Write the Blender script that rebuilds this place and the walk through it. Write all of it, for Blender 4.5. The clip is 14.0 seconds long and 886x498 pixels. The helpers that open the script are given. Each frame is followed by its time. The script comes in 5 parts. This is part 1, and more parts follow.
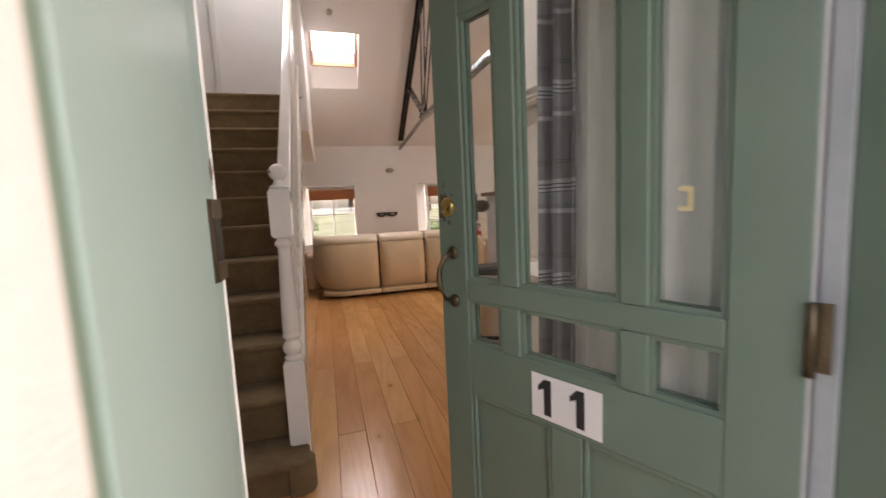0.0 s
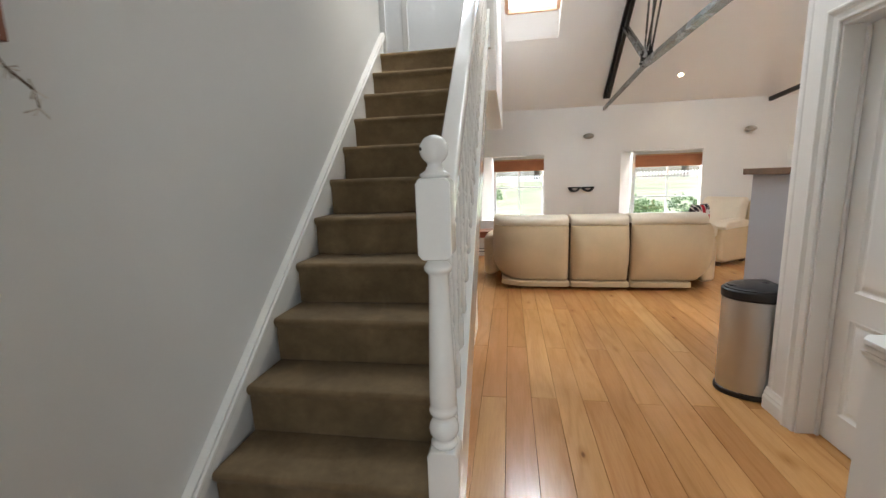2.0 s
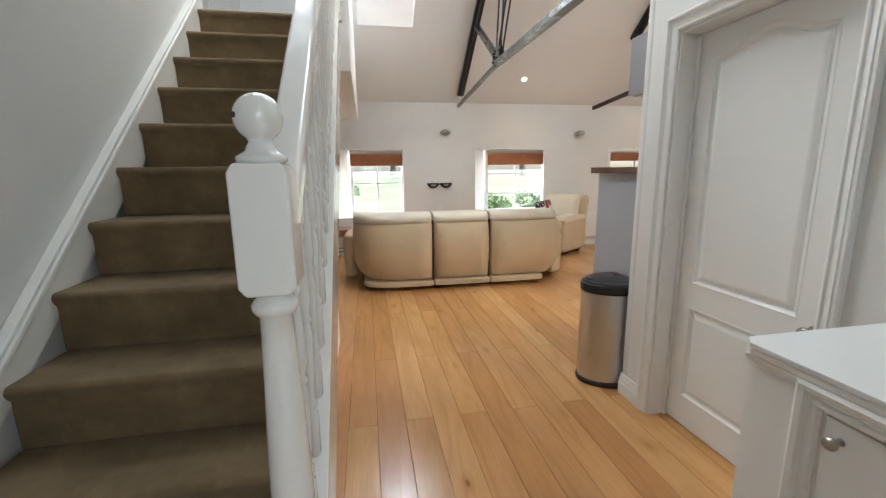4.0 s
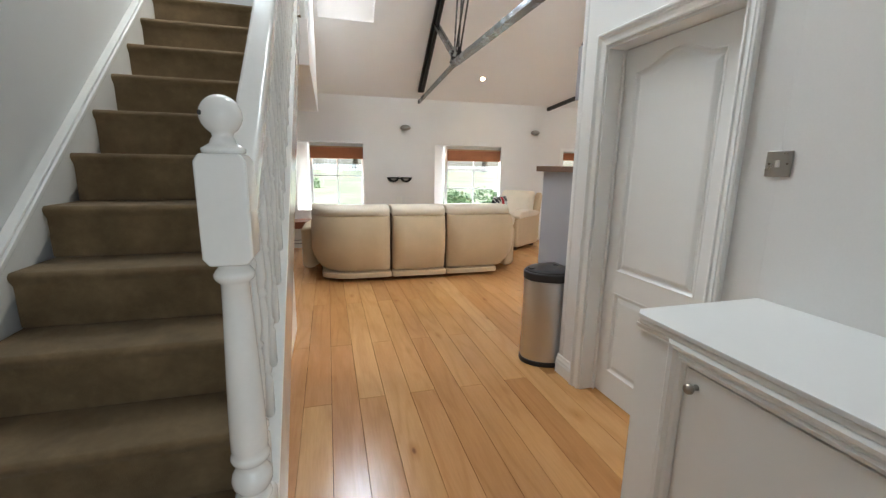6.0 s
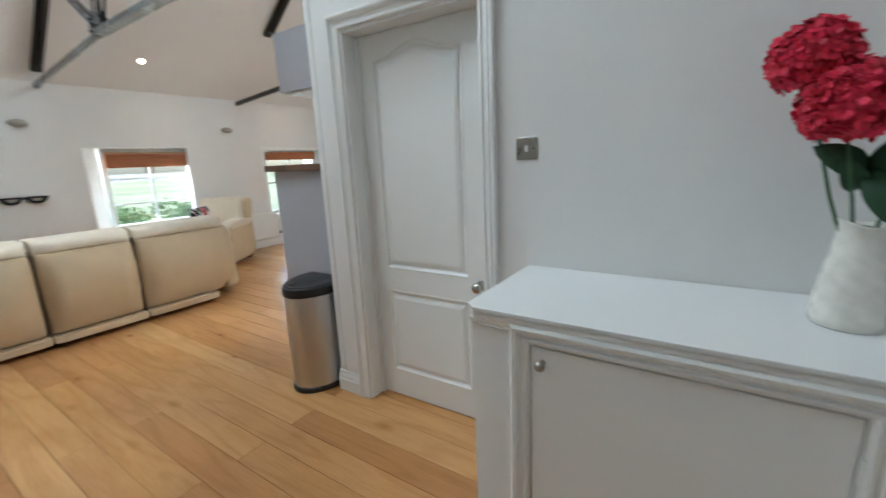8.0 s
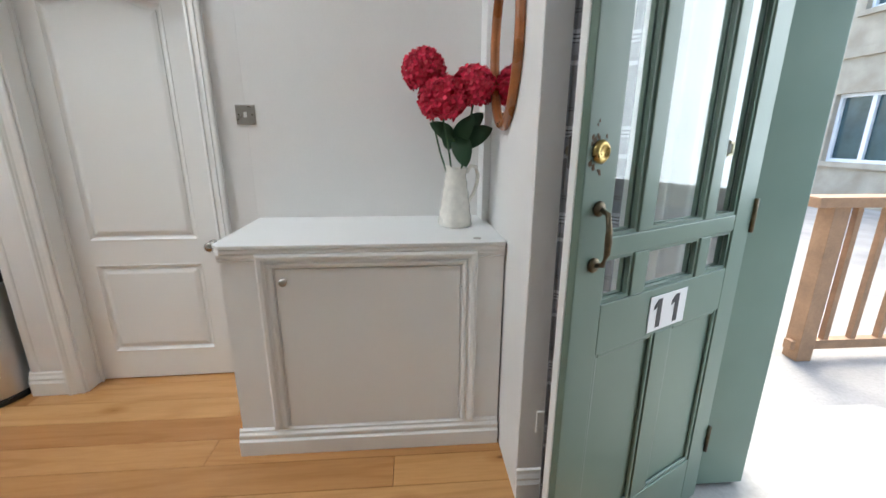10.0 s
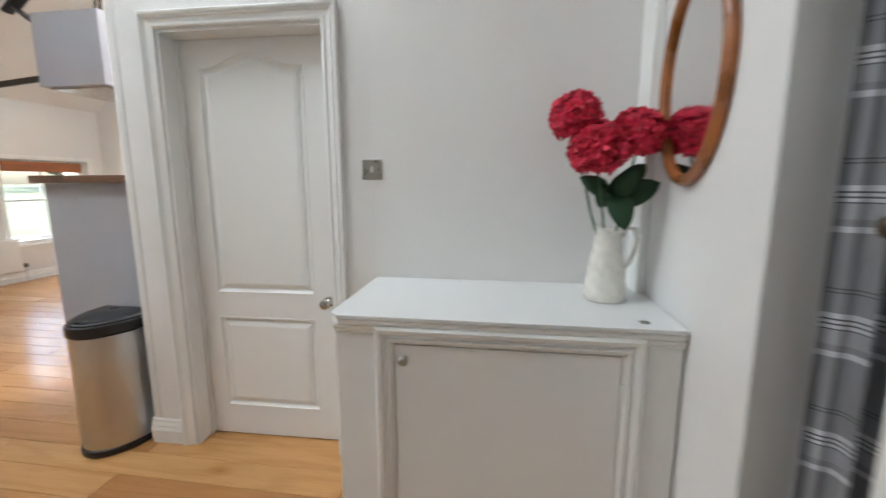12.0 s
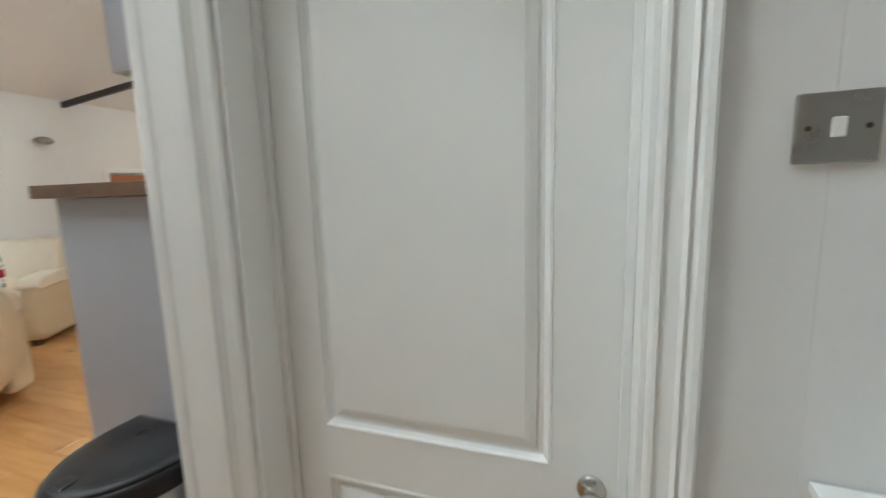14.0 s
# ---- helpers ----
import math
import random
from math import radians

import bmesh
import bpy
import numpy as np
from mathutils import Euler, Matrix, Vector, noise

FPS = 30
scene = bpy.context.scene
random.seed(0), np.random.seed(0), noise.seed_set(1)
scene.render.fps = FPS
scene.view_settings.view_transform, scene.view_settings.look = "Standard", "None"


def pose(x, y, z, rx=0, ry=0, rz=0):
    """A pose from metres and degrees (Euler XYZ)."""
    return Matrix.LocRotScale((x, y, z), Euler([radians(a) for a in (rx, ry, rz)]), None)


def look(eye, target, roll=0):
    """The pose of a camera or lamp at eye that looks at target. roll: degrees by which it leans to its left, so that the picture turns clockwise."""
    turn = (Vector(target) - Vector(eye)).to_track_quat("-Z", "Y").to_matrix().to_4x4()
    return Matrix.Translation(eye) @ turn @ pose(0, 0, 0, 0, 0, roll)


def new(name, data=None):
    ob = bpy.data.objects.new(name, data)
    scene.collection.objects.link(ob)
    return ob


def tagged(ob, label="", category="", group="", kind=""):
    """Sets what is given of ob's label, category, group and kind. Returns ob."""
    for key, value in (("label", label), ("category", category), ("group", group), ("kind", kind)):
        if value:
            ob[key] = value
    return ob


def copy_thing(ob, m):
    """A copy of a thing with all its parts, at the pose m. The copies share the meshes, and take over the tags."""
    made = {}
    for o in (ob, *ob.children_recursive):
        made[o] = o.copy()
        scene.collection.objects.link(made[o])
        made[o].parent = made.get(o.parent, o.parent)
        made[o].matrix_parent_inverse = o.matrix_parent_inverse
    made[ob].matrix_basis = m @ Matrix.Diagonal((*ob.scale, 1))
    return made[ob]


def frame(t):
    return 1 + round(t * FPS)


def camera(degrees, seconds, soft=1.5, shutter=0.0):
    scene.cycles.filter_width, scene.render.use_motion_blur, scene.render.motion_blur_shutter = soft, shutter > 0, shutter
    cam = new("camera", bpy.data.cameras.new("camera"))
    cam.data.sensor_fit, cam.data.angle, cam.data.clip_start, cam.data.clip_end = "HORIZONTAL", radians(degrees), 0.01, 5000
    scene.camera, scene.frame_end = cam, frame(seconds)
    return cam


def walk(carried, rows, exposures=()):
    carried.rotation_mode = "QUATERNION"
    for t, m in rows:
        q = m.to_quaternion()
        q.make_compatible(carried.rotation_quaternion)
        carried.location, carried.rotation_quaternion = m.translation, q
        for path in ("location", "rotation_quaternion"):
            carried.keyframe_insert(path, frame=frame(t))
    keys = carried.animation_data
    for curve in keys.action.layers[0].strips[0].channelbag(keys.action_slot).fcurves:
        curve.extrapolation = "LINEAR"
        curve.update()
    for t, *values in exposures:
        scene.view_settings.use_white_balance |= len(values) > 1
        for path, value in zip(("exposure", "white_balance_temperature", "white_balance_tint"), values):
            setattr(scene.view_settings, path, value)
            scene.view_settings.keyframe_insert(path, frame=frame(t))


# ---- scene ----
cam = camera(94.4, 14.0, soft=1.3, shutter=0.35)
PATH = [
    (0, (1.184, 2.035, 1.282), (1.725, 3.948, 1.063), -2.7),
    (0.5, (1.285, 2.259, 1.278), (1.436, 4.239, 1.043), -1.9),
    (1, (1.31, 2.461, 1.284), (1.069, 4.427, 1.008), -0.6),
    (1.5, (1.255, 2.734, 1.33), (0.904, 4.676, 1.007), 0.0),
    (2, (1.193, 2.952, 1.383), (0.87, 4.897, 1.044), -2.0),
    (2.5, (1.178, 3.172, 1.383), (1.21, 5.135, 0.998), -1.5),
    (3, (1.115, 3.311, 1.38), (1.352, 5.256, 0.981), -3.0),
    (3.2, (1.118, 3.359, 1.369), (1.412, 5.302, 0.995), -2.9),
    (5.3, (1.23, 3.174, 1.371), (1.615, 5.096, 0.974), 1.1),
    (5.5, (1.219, 3.153, 1.365), (1.652, 5.064, 0.965), 0.9),
    (6, (1.191, 3.138, 1.369), (1.719, 5.026, 0.971), 0.9),
    (6.5, (1.169, 3.172, 1.371), (1.821, 5.021, 0.977), 1.1),
    (7, (1.187, 3.277, 1.369), (2.058, 5.036, 0.984), 0.9),
    (7.5, (1.205, 3.439, 1.373), (2.442, 4.963, 0.988), -0.1),
    (8, (1.096, 3.569, 1.362), (2.716, 4.663, 0.94), -2.6),
    (8.5, (0.913, 3.589, 1.332), (2.74, 4.182, 0.776), -2.7),
    (9, (0.764, 3.515, 1.29), (2.638, 3.666, 0.609), -0.7),
    (9.2, (0.716, 3.48, 1.277), (2.576, 3.51, 0.544), -0.3),
    (11.3, (0.63, 3.468, 1.363), (2.601, 3.178, 1.187), 0.5),
    (11.5, (0.679, 3.506, 1.352), (2.66, 3.338, 1.133), 0.9),
    (12, (0.928, 3.647, 1.336), (2.881, 3.935, 1.017), -0.1),
    (12.5, (1.181, 3.815, 1.347), (3.006, 4.543, 0.972), 0.1),
    (13, (1.461, 3.998, 1.353), (3.16, 4.987, 0.981), 1.6),
    (13.5, (1.723, 4.286, 1.339), (3.437, 5.251, 0.981), -0.1),
    (14, (2.027, 4.498, 1.33), (3.884, 5.184, 1.045), -1.6),
]
EXPOSURE = [(0, 1.84, 7900, 24), (0.6, 2.28, 7950, 26), (1.2, 2.34, 7350, 15), (2.0, 2.30, 6600, 8), (3.0, 2.32, 6350, 6), (6.5, 2.32, 6300, 5), (7.5, 2.18, 5950, 2), (8.5, 2.36, 5750, 0), (9.0, 2.6, 5900, 2), (11.5, 2.42, 6450, 10), (12.0, 2.50, 6250, 6), (12.6, 2.34, 6200, 3), (14, 2.27, 6200, 1)]
walk(cam, [(t, look(eye, target, roll)) for t, eye, target, roll in PATH], EXPOSURE)

# ---- daylight ----
SUN_EL, SUN_AZ = radians(48), radians(110)
world = bpy.data.worlds.new("sky")
scene.world = world
world.use_nodes = True
wn = world.node_tree.nodes
sky = wn.new("ShaderNodeTexSky")
sky.sky_type, sky.sun_disc = "NISHITA", False
sky.sun_elevation, sky.sun_rotation = SUN_EL, SUN_AZ
sky.air_density, sky.dust_density = 1.0, 3.0
wn["Background"].inputs["Strength"].default_value = 0.15
world.node_tree.links.new(sky.outputs[0], wn["Background"].inputs[0])
sun = new("sun", bpy.data.lights.new("sun", "SUN"))
sun.data.energy, sun.data.angle, sun.data.color = 0.5, radians(30), (1.0, 0.95, 0.88)
sun.rotation_euler = (radians(42), 0, radians(70))


def area_lamp(name, place, target, sx, sy, watts, color=(1, 1, 1)):
    ob = new(name, bpy.data.lights.new(name, "AREA"))
    ob.data.shape, ob.data.size, ob.data.size_y = "RECTANGLE", sx, sy
    ob.data.energy, ob.data.color = watts, color
    ob.matrix_world = look(place, target)
    return ob


def spot_lamp(name, place, watts, color=(1.0, 0.78, 0.55)):
    ob = new(name, bpy.data.lights.new(name, "SPOT"))
    ob.data.energy, ob.data.color, ob.data.spot_size, ob.data.spot_blend = watts, color, radians(110), 0.8
    ob.data.shadow_soft_size = 0.03
    ob.location = place
    return ob


# sky light at the openings; four of the openings are added and unseen
COOL, NEUTRAL = (0.86, 0.93, 1.0), (1.0, 0.985, 0.955)
# The lamp at x -1.1 belongs to an added window.
for wx, ww in ((-1.1, 1.1), (1.35, 0.9), (3.84, 1.1), (6.08, 1.1)):
    area_lamp("window_light", (wx, 11.15, 2.25), (wx, 8.6, 0.4), ww, 0.8, 20, NEUTRAL)
area_lamp("overhead_area_light", (1.505, 8.74, 3.95), (1.505, 8.30, 3.40), 0.62, 0.66, 8, COOL)
# Added lamp to brighten the landing, under a made-up roof window.
area_lamp("overhead_area_light", (0.55, 7.0, 4.90), (1.3, 5.6, 2.2), 0.75, 0.6, 8.0, COOL)
# Kitchen-side lamp added for brightness, with no known roof window there.
area_lamp("overhead_area_light", (5.1, 4.85, 4.12), (4.0, 5.9, 2.4), 1.1, 1.1, 20, NEUTRAL)
area_lamp("door_light", (1.85, 0.85, 1.7), (1.25, 3.0, 1.15), 1.9, 1.5, 8.5, COOL)
# Fill lamp added over the hall; its roof window is invented.
area_lamp("overhead_area_light", (1.95, 5.50, 4.05), (2.55, 4.1, 0.9), 0.8, 0.8, 2.4, (0.95, 0.98, 1.0)).data.spread = radians(110)

# ---- materials ----
def nodes_of(name):
    m = bpy.data.materials.new(name)
    m.use_nodes = True
    nt = m.node_tree
    return m, nt, nt.nodes["Principled BSDF"]


def link(nt, a, b):
    nt.links.new(a, b)


def coords(nt, scale=(1, 1, 1), random_shift=False):
    tc = nt.nodes.new("ShaderNodeTexCoord")
    mp = nt.nodes.new("ShaderNodeMapping")
    mp.inputs["Scale"].default_value = scale
    link(nt, tc.outputs["Object"], mp.inputs["Vector"])
    if random_shift:
        info = nt.nodes.new("ShaderNodeObjectInfo")
        mul = nt.nodes.new("ShaderNodeVectorMath")
        mul.operation = "SCALE"
        mul.inputs[0].default_value = (13.7, 31.1, 7.3)
        link(nt, info.outputs["Random"], mul.inputs["Scale"])
        link(nt, mul.outputs[0], mp.inputs["Location"])
    return mp.outputs[0]


def noise_tex(nt, vec, scale, detail=4.0, rough=0.55):
    n = nt.nodes.new("ShaderNodeTexNoise")
    n.inputs["Scale"].default_value, n.inputs["Detail"].default_value, n.inputs["Roughness"].default_value = scale, detail, rough
    link(nt, vec, n.inputs["Vector"])
    return n.outputs["Fac"]


def ramp(nt, fac, stops):
    r = nt.nodes.new("ShaderNodeValToRGB")
    while len(r.color_ramp.elements) < len(stops):
        r.color_ramp.elements.new(0.5)
    for e, (p, c) in zip(r.color_ramp.elements, stops):
        e.position, e.color = p, (*c, 1)
    link(nt, fac, r.inputs[0])
    return r.outputs[0]


def mix(nt, fac, a, b, mode="MIX"):
    m = nt.nodes.new("ShaderNodeMix")
    m.data_type, m.blend_type = "RGBA", mode
    for value, k in ((fac, 0), (a, 6), (b, 7)):
        if isinstance(value, (int, float)):
            m.inputs[k].default_value = value
        elif isinstance(value, tuple):
            m.inputs[k].default_value = (*value, 1)
        else:
            link(nt, value, m.inputs[k])
    return m.outputs[2]


def bump(nt, p, height, strength, distance):
    b = nt.nodes.new("ShaderNodeBump")
    b.inputs["Strength"].default_value, b.inputs["Distance"].default_value = strength, distance
    link(nt, height, b.inputs["Height"])
    link(nt, b.outputs[0], p.inputs["Normal"])


def plain(name, color, rough=0.5, metal=0.0, vary=0.06, scale=3.0, fine=60.0, relief=0.0, coat=0.0, rvary=0.08):
    """A surface of one paint or stuff with patches, fine mottling and relief."""
    m, nt, p = nodes_of(name)
    v = coords(nt)
    big, small = noise_tex(nt, v, scale), noise_tex(nt, v, fine, 3)
    lo = tuple(max(0, c * (1 - vary)) for c in color)
    hi = tuple(min(1, c * (1 + vary)) for c in color)
    c1 = ramp(nt, big, [(0.3, lo), (0.7, hi)])
    c2 = ramp(nt, small, [(0.3, (1 - vary * 0.6,) * 3), (0.7, (1, 1, 1))])
    link(nt, mix(nt, 1.0, c1, c2, "MULTIPLY"), p.inputs["Base Color"])
    r = ramp(nt, big, [(0.3, (max(0.02, rough - rvary),) * 3), (0.7, (min(1, rough + rvary),) * 3)])
    link(nt, r, p.inputs["Roughness"])
    p.inputs["Metallic"].default_value = metal
    p.inputs["Coat Weight"].default_value = coat
    if relief:
        bump(nt, p, small, 0.5, relief)
    return m


def glow(name, color, strength):
    m, nt, p = nodes_of(name)
    p.inputs["Base Color"].default_value = (*color, 1)
    p.inputs["Emission Color"].default_value = (*color, 1)
    p.inputs["Emission Strength"].default_value = strength
    return m


def oak(name, colors, plank=True):
    m, nt, p = nodes_of(name)
    v = coords(nt, (1, 1, 1), True)
    vg = coords(nt, (1, 0.07, 1), True)
    warp = noise_tex(nt, coords(nt, (1.0, 0.35, 1.0), True), 3.0, 3)
    grain = noise_tex(nt, vg, 95.0, 5, 0.6)
    figure_noise = noise_tex(nt, coords(nt, (1.0, 0.10, 1.0), True), 5.5, 1.5, 0.4)
    times = nt.nodes.new("ShaderNodeMath")
    times.operation = "MULTIPLY"
    times.inputs[1].default_value = 48.0
    link(nt, figure_noise, times.inputs[0])
    sine = nt.nodes.new("ShaderNodeMath")
    sine.operation = "SINE"
    link(nt, times.outputs[0], sine.inputs[0])
    half = nt.nodes.new("ShaderNodeMath")
    half.operation = "MULTIPLY_ADD"
    half.inputs[1].default_value, half.inputs[2].default_value = 0.5, 0.5
    link(nt, sine.outputs[0], half.inputs[0])
    info = nt.nodes.new("ShaderNodeObjectInfo")
    base = ramp(nt, info.outputs["Random"], colors)
    figure = ramp(nt, half.outputs[0], [(0.0, (0.78, 0.70, 0.60)), (0.35, (0.95, 0.93, 0.90)), (1.0, (1, 1, 1))])
    fine = ramp(nt, grain, [(0.25, (0.84, 0.79, 0.74)), (0.6, (1.0, 1.0, 1.0))])
    tone = ramp(nt, warp, [(0.22, (0.74, 0.66, 0.58)), (0.45, (0.96, 0.93, 0.90)), (0.78, (1.10, 1.08, 1.04))])
    c = mix(nt, 0.42, base, figure, "MULTIPLY")
    c = mix(nt, 0.7, c, fine, "MULTIPLY")
    c = mix(nt, 0.8, c, tone, "MULTIPLY")
    vo = nt.nodes.new("ShaderNodeTexVoronoi")
    vo.inputs["Scale"].default_value = 1.0
    link(nt, coords(nt, (4.6, 1.9, 4.6), True), vo.inputs["Vector"])
    knots = ramp(nt, vo.outputs["Distance"], [(0.0, (0.12, 0.06, 0.03)), (0.03, (0.25, 0.15, 0.09)), (0.06, (0.78, 0.70, 0.62)), (0.17, (1, 1, 1))])
    c = mix(nt, 0.8, c, knots, "MULTIPLY")
    link(nt, c, p.inputs["Base Color"])
    link(nt, ramp(nt, warp, [(0.3, (0.17,) * 3), (0.7, (0.27,) * 3)]), p.inputs["Roughness"])
    bump(nt, p, grain, 0.25, 0.0006)
    return m


def carpet(name):
    m, nt, p = nodes_of(name)
    v = coords(nt)
    pile, blot, mid = noise_tex(nt, v, 420, 2), noise_tex(nt, v, 5.5, 4, 0.65), noise_tex(nt, v, 30, 3)
    c = ramp(nt, blot, [(0.3, (0.165, 0.112, 0.056)), (0.7, (0.275, 0.190, 0.098))])
    c = mix(nt, 0.5, c, ramp(nt, mid, [(0.3, (0.75, 0.75, 0.75)), (0.7, (1, 1, 1))]), "MULTIPLY")
    c = mix(nt, 0.7, c, ramp(nt, pile, [(0.3, (0.6, 0.6, 0.6)), (0.7, (1.0, 1.0, 1.0))]), "MULTIPLY")
    link(nt, c, p.inputs["Base Color"])
    p.inputs["Roughness"].default_value = 1.0
    p.inputs["Sheen Weight"].default_value = 0.05
    bump(nt, p, pile, 0.8, 0.003)
    return m


def plaid(name):
    """Woven grey checks: bands along z with thin lines, and broader bands across the width (uv x)."""
    m, nt, p = nodes_of(name)
    uv = nt.nodes.new("ShaderNodeTexCoord")
    sep = nt.nodes.new("ShaderNodeSeparateXYZ")
    link(nt, uv.outputs["UV"], sep.inputs[0])

    def bands(out, period, stops):
        d = nt.nodes.new("ShaderNodeMath")
        d.operation = "DIVIDE"
        d.inputs[1].default_value = period
        link(nt, out, d.inputs[0])
        f = nt.nodes.new("ShaderNodeMath")
        f.operation = "FRACT"
        link(nt, d.outputs[0], f.inputs[0])
        r = ramp(nt, f.outputs[0], stops)
        r.node.color_ramp.interpolation = "CONSTANT"
        return r
    g = lambda a: (a * 1.0, a * 1.0, a * 1.04)
    base, light, dark, mid = g(0.27), g(0.62), g(0.12), g(0.36)
    h = bands(sep.outputs["Y"], 0.235, [(0.0, base), (0.30, light), (0.345, base), (0.40, mid), (0.52, dark), (0.535, light), (0.56, dark),
                                       (0.575, light), (0.60, dark), (0.615, light), (0.66, base), (0.82, dark), (0.83, base), (0.85, dark), (0.86, base)])
    w = bands(sep.outputs["X"], 0.21, [(0.0, g(0.75)), (0.42, g(1.15)), (0.55, g(0.9)), (0.58, g(1.25)), (0.60, g(0.75))])
    c = mix(nt, 1.0, h, w, "MULTIPLY")
    weave = noise_tex(nt, coords(nt), 500, 2)
    c = mix(nt, 0.4, c, ramp(nt, weave, [(0.3, (0.7,) * 3), (0.7, (1.1,) * 3)]), "MULTIPLY")
    link(nt, c, p.inputs["Base Color"])
    p.inputs["Roughness"].default_value = 0.95
    p.inputs["Sheen Weight"].default_value = 0.3
    bump(nt, p, weave, 0.4, 0.0008)
    return m


def petals(name, a, b):
    m, nt, p = nodes_of(name)
    geo = nt.nodes.new("ShaderNodeNewGeometry")
    link(nt, ramp(nt, geo.outputs["Random Per Island"], [(0.0, a), (1.0, b)]), p.inputs["Base Color"])
    p.inputs["Roughness"].default_value = 0.6
    return m


def glass(name, tint=(1, 1, 1), rough=0.0):
    m, nt, p = nodes_of(name)
    p.inputs["Base Color"].default_value = (*tint, 1)
    p.inputs["Roughness"].default_value = rough
    p.inputs["Transmission Weight"].default_value = 1.0
    p.inputs["IOR"].default_value = 1.45
    return m


def worn_green(name):
    m, nt, p = nodes_of(name)
    v = coords(nt)
    big, chip = noise_tex(nt, v, 2.5, 4), noise_tex(nt, v, 28, 6, 0.7)
    c = ramp(nt, big, [(0.3, (0.125, 0.185, 0.148)), (0.7, (0.155, 0.222, 0.180))])
    k = ramp(nt, chip, [(0.725, (0, 0, 0)), (0.74, (1, 1, 1))])
    c = mix(nt, k, c, (0.09, 0.12, 0.09))
    link(nt, c, p.inputs["Base Color"])
    link(nt, ramp(nt, big, [(0.3, (0.32,) * 3), (0.7, (0.45,) * 3)]), p.inputs["Roughness"])
    bump(nt, p, chip, 0.25, 0.0006)
    return m


def stone(name, a, b, scale=1.0):
    m, nt, p = nodes_of(name)
    v = coords(nt)
    br = nt.nodes.new("ShaderNodeTexNoise")
    br.inputs["Scale"].default_value = 2.0 * scale
    link(nt, v, br.inputs["Vector"])
    fine = noise_tex(nt, v, 40, 6)
    c = ramp(nt, br.outputs["Fac"], [(0.3, a), (0.7, b)])
    c = mix(nt, 0.6, c, ramp(nt, fine, [(0.3, (0.75,) * 3), (0.7, (1,) * 3)]), "MULTIPLY")
    link(nt, c, p.inputs["Base Color"])
    p.inputs["Roughness"].default_value = 0.9
    bump(nt, p, fine, 0.5, 0.006)
    return m


WALL = plain("wall_paint", (0.80, 0.79, 0.775), 0.75, vary=0.025, scale=1.2, fine=140, relief=0.0006)
HALLWALL = plain("hall_wall_paint", (0.80, 0.785, 0.765), 0.65, vary=0.03, scale=1.1, fine=140, relief=0.0007)
# White like the hall wall, darkened in colour for the stairwell's weaker light.
SHADEDWALL = plain("shaded_wall_paint", (0.65, 0.655, 0.64), 0.7, vary=0.03, scale=1.1, fine=140, relief=0.0007)
CEIL = plain("ceiling_paint", (0.80, 0.782, 0.765), 0.8, vary=0.02, scale=1.0, fine=120, relief=0.0005)
SHAFT = plain("reveal_paint", (0.84, 0.85, 0.85), 0.6, vary=0.03, scale=2.0, fine=90, relief=0.0008)
GLOSS = plain("white_gloss_paint", (0.80, 0.80, 0.77), 0.14, vary=0.03, scale=4, fine=70, relief=0.0003, coat=0.3)
SATIN = plain("white_satin_paint", (0.87, 0.87, 0.85), 0.36, vary=0.008, scale=1.5, fine=90, relief=0.0001, rvary=0.02)
TOPPAINT = plain("counter_paint", (0.78, 0.785, 0.775), 0.33, vary=0.015, scale=2, fine=60, relief=0.0001, rvary=0.01)
GREEN = worn_green("sage_green_paint")
GREENLIGHT = plain("pale_green_paint", (0.24, 0.345, 0.325), 0.4, vary=0.06, scale=3, fine=30, relief=0.0005)
BRASS = plain("aged_brass", (0.50, 0.36, 0.13), 0.3, metal=1.0, vary=0.2, scale=30, fine=120)
DARKBRASS = plain("tarnished_brass", (0.14, 0.11, 0.07), 0.42, metal=0.9, vary=0.3, scale=40, fine=120)
STEEL = plain("brushed_steel", (0.55, 0.56, 0.57), 0.30, metal=1.0, vary=0.01, scale=1, fine=40, rvary=0.01)
CHROME = plain("chrome", (0.7, 0.7, 0.7), 0.08, metal=1.0, vary=0.02)
DOORKNOB = plain("door_knob_chrome", (0.50, 0.48, 0.45), 0.10, metal=1.0, vary=0.1, scale=20)
NICKEL = plain("satin_nickel", (0.42, 0.40, 0.37), 0.32, metal=1.0, vary=0.05, scale=20, fine=90)
BLACK = plain("black_plastic", (0.008, 0.008, 0.010), 0.33, vary=0.2, scale=6, fine=90)
IRON = plain("black_painted_iron", (0.012, 0.011, 0.011), 0.42, vary=0.3, scale=6, fine=50, relief=0.0006)
GREYIRON = plain("grey_painted_iron", (0.20, 0.21, 0.22), 0.25, metal=0.7, vary=0.15, scale=6, fine=50, relief=0.0006)
LEATHER = plain("cream_leather", (0.62, 0.485, 0.315), 0.55, vary=0.05, scale=4, fine=110, relief=0.0012)
CUSHION = plain("pale_cream_leather", (0.76, 0.67, 0.54), 0.55, vary=0.05, scale=5, fine=90, relief=0.0015)
SEAM = plain("sofa_seam", (0.10, 0.06, 0.03), 0.8)
GREYPANEL = plain("grey_laminate", (0.42, 0.42, 0.46), 0.45, vary=0.02, scale=2, fine=60)
OAKTOP = plain("oiled_wood_top", (0.17, 0.085, 0.045), 0.4, vary=0.3, scale=8, fine=60)
BLIND = plain("terracotta_blind", (0.42, 0.155, 0.065), 0.7, vary=0.12, scale=6, fine=160, relief=0.001)
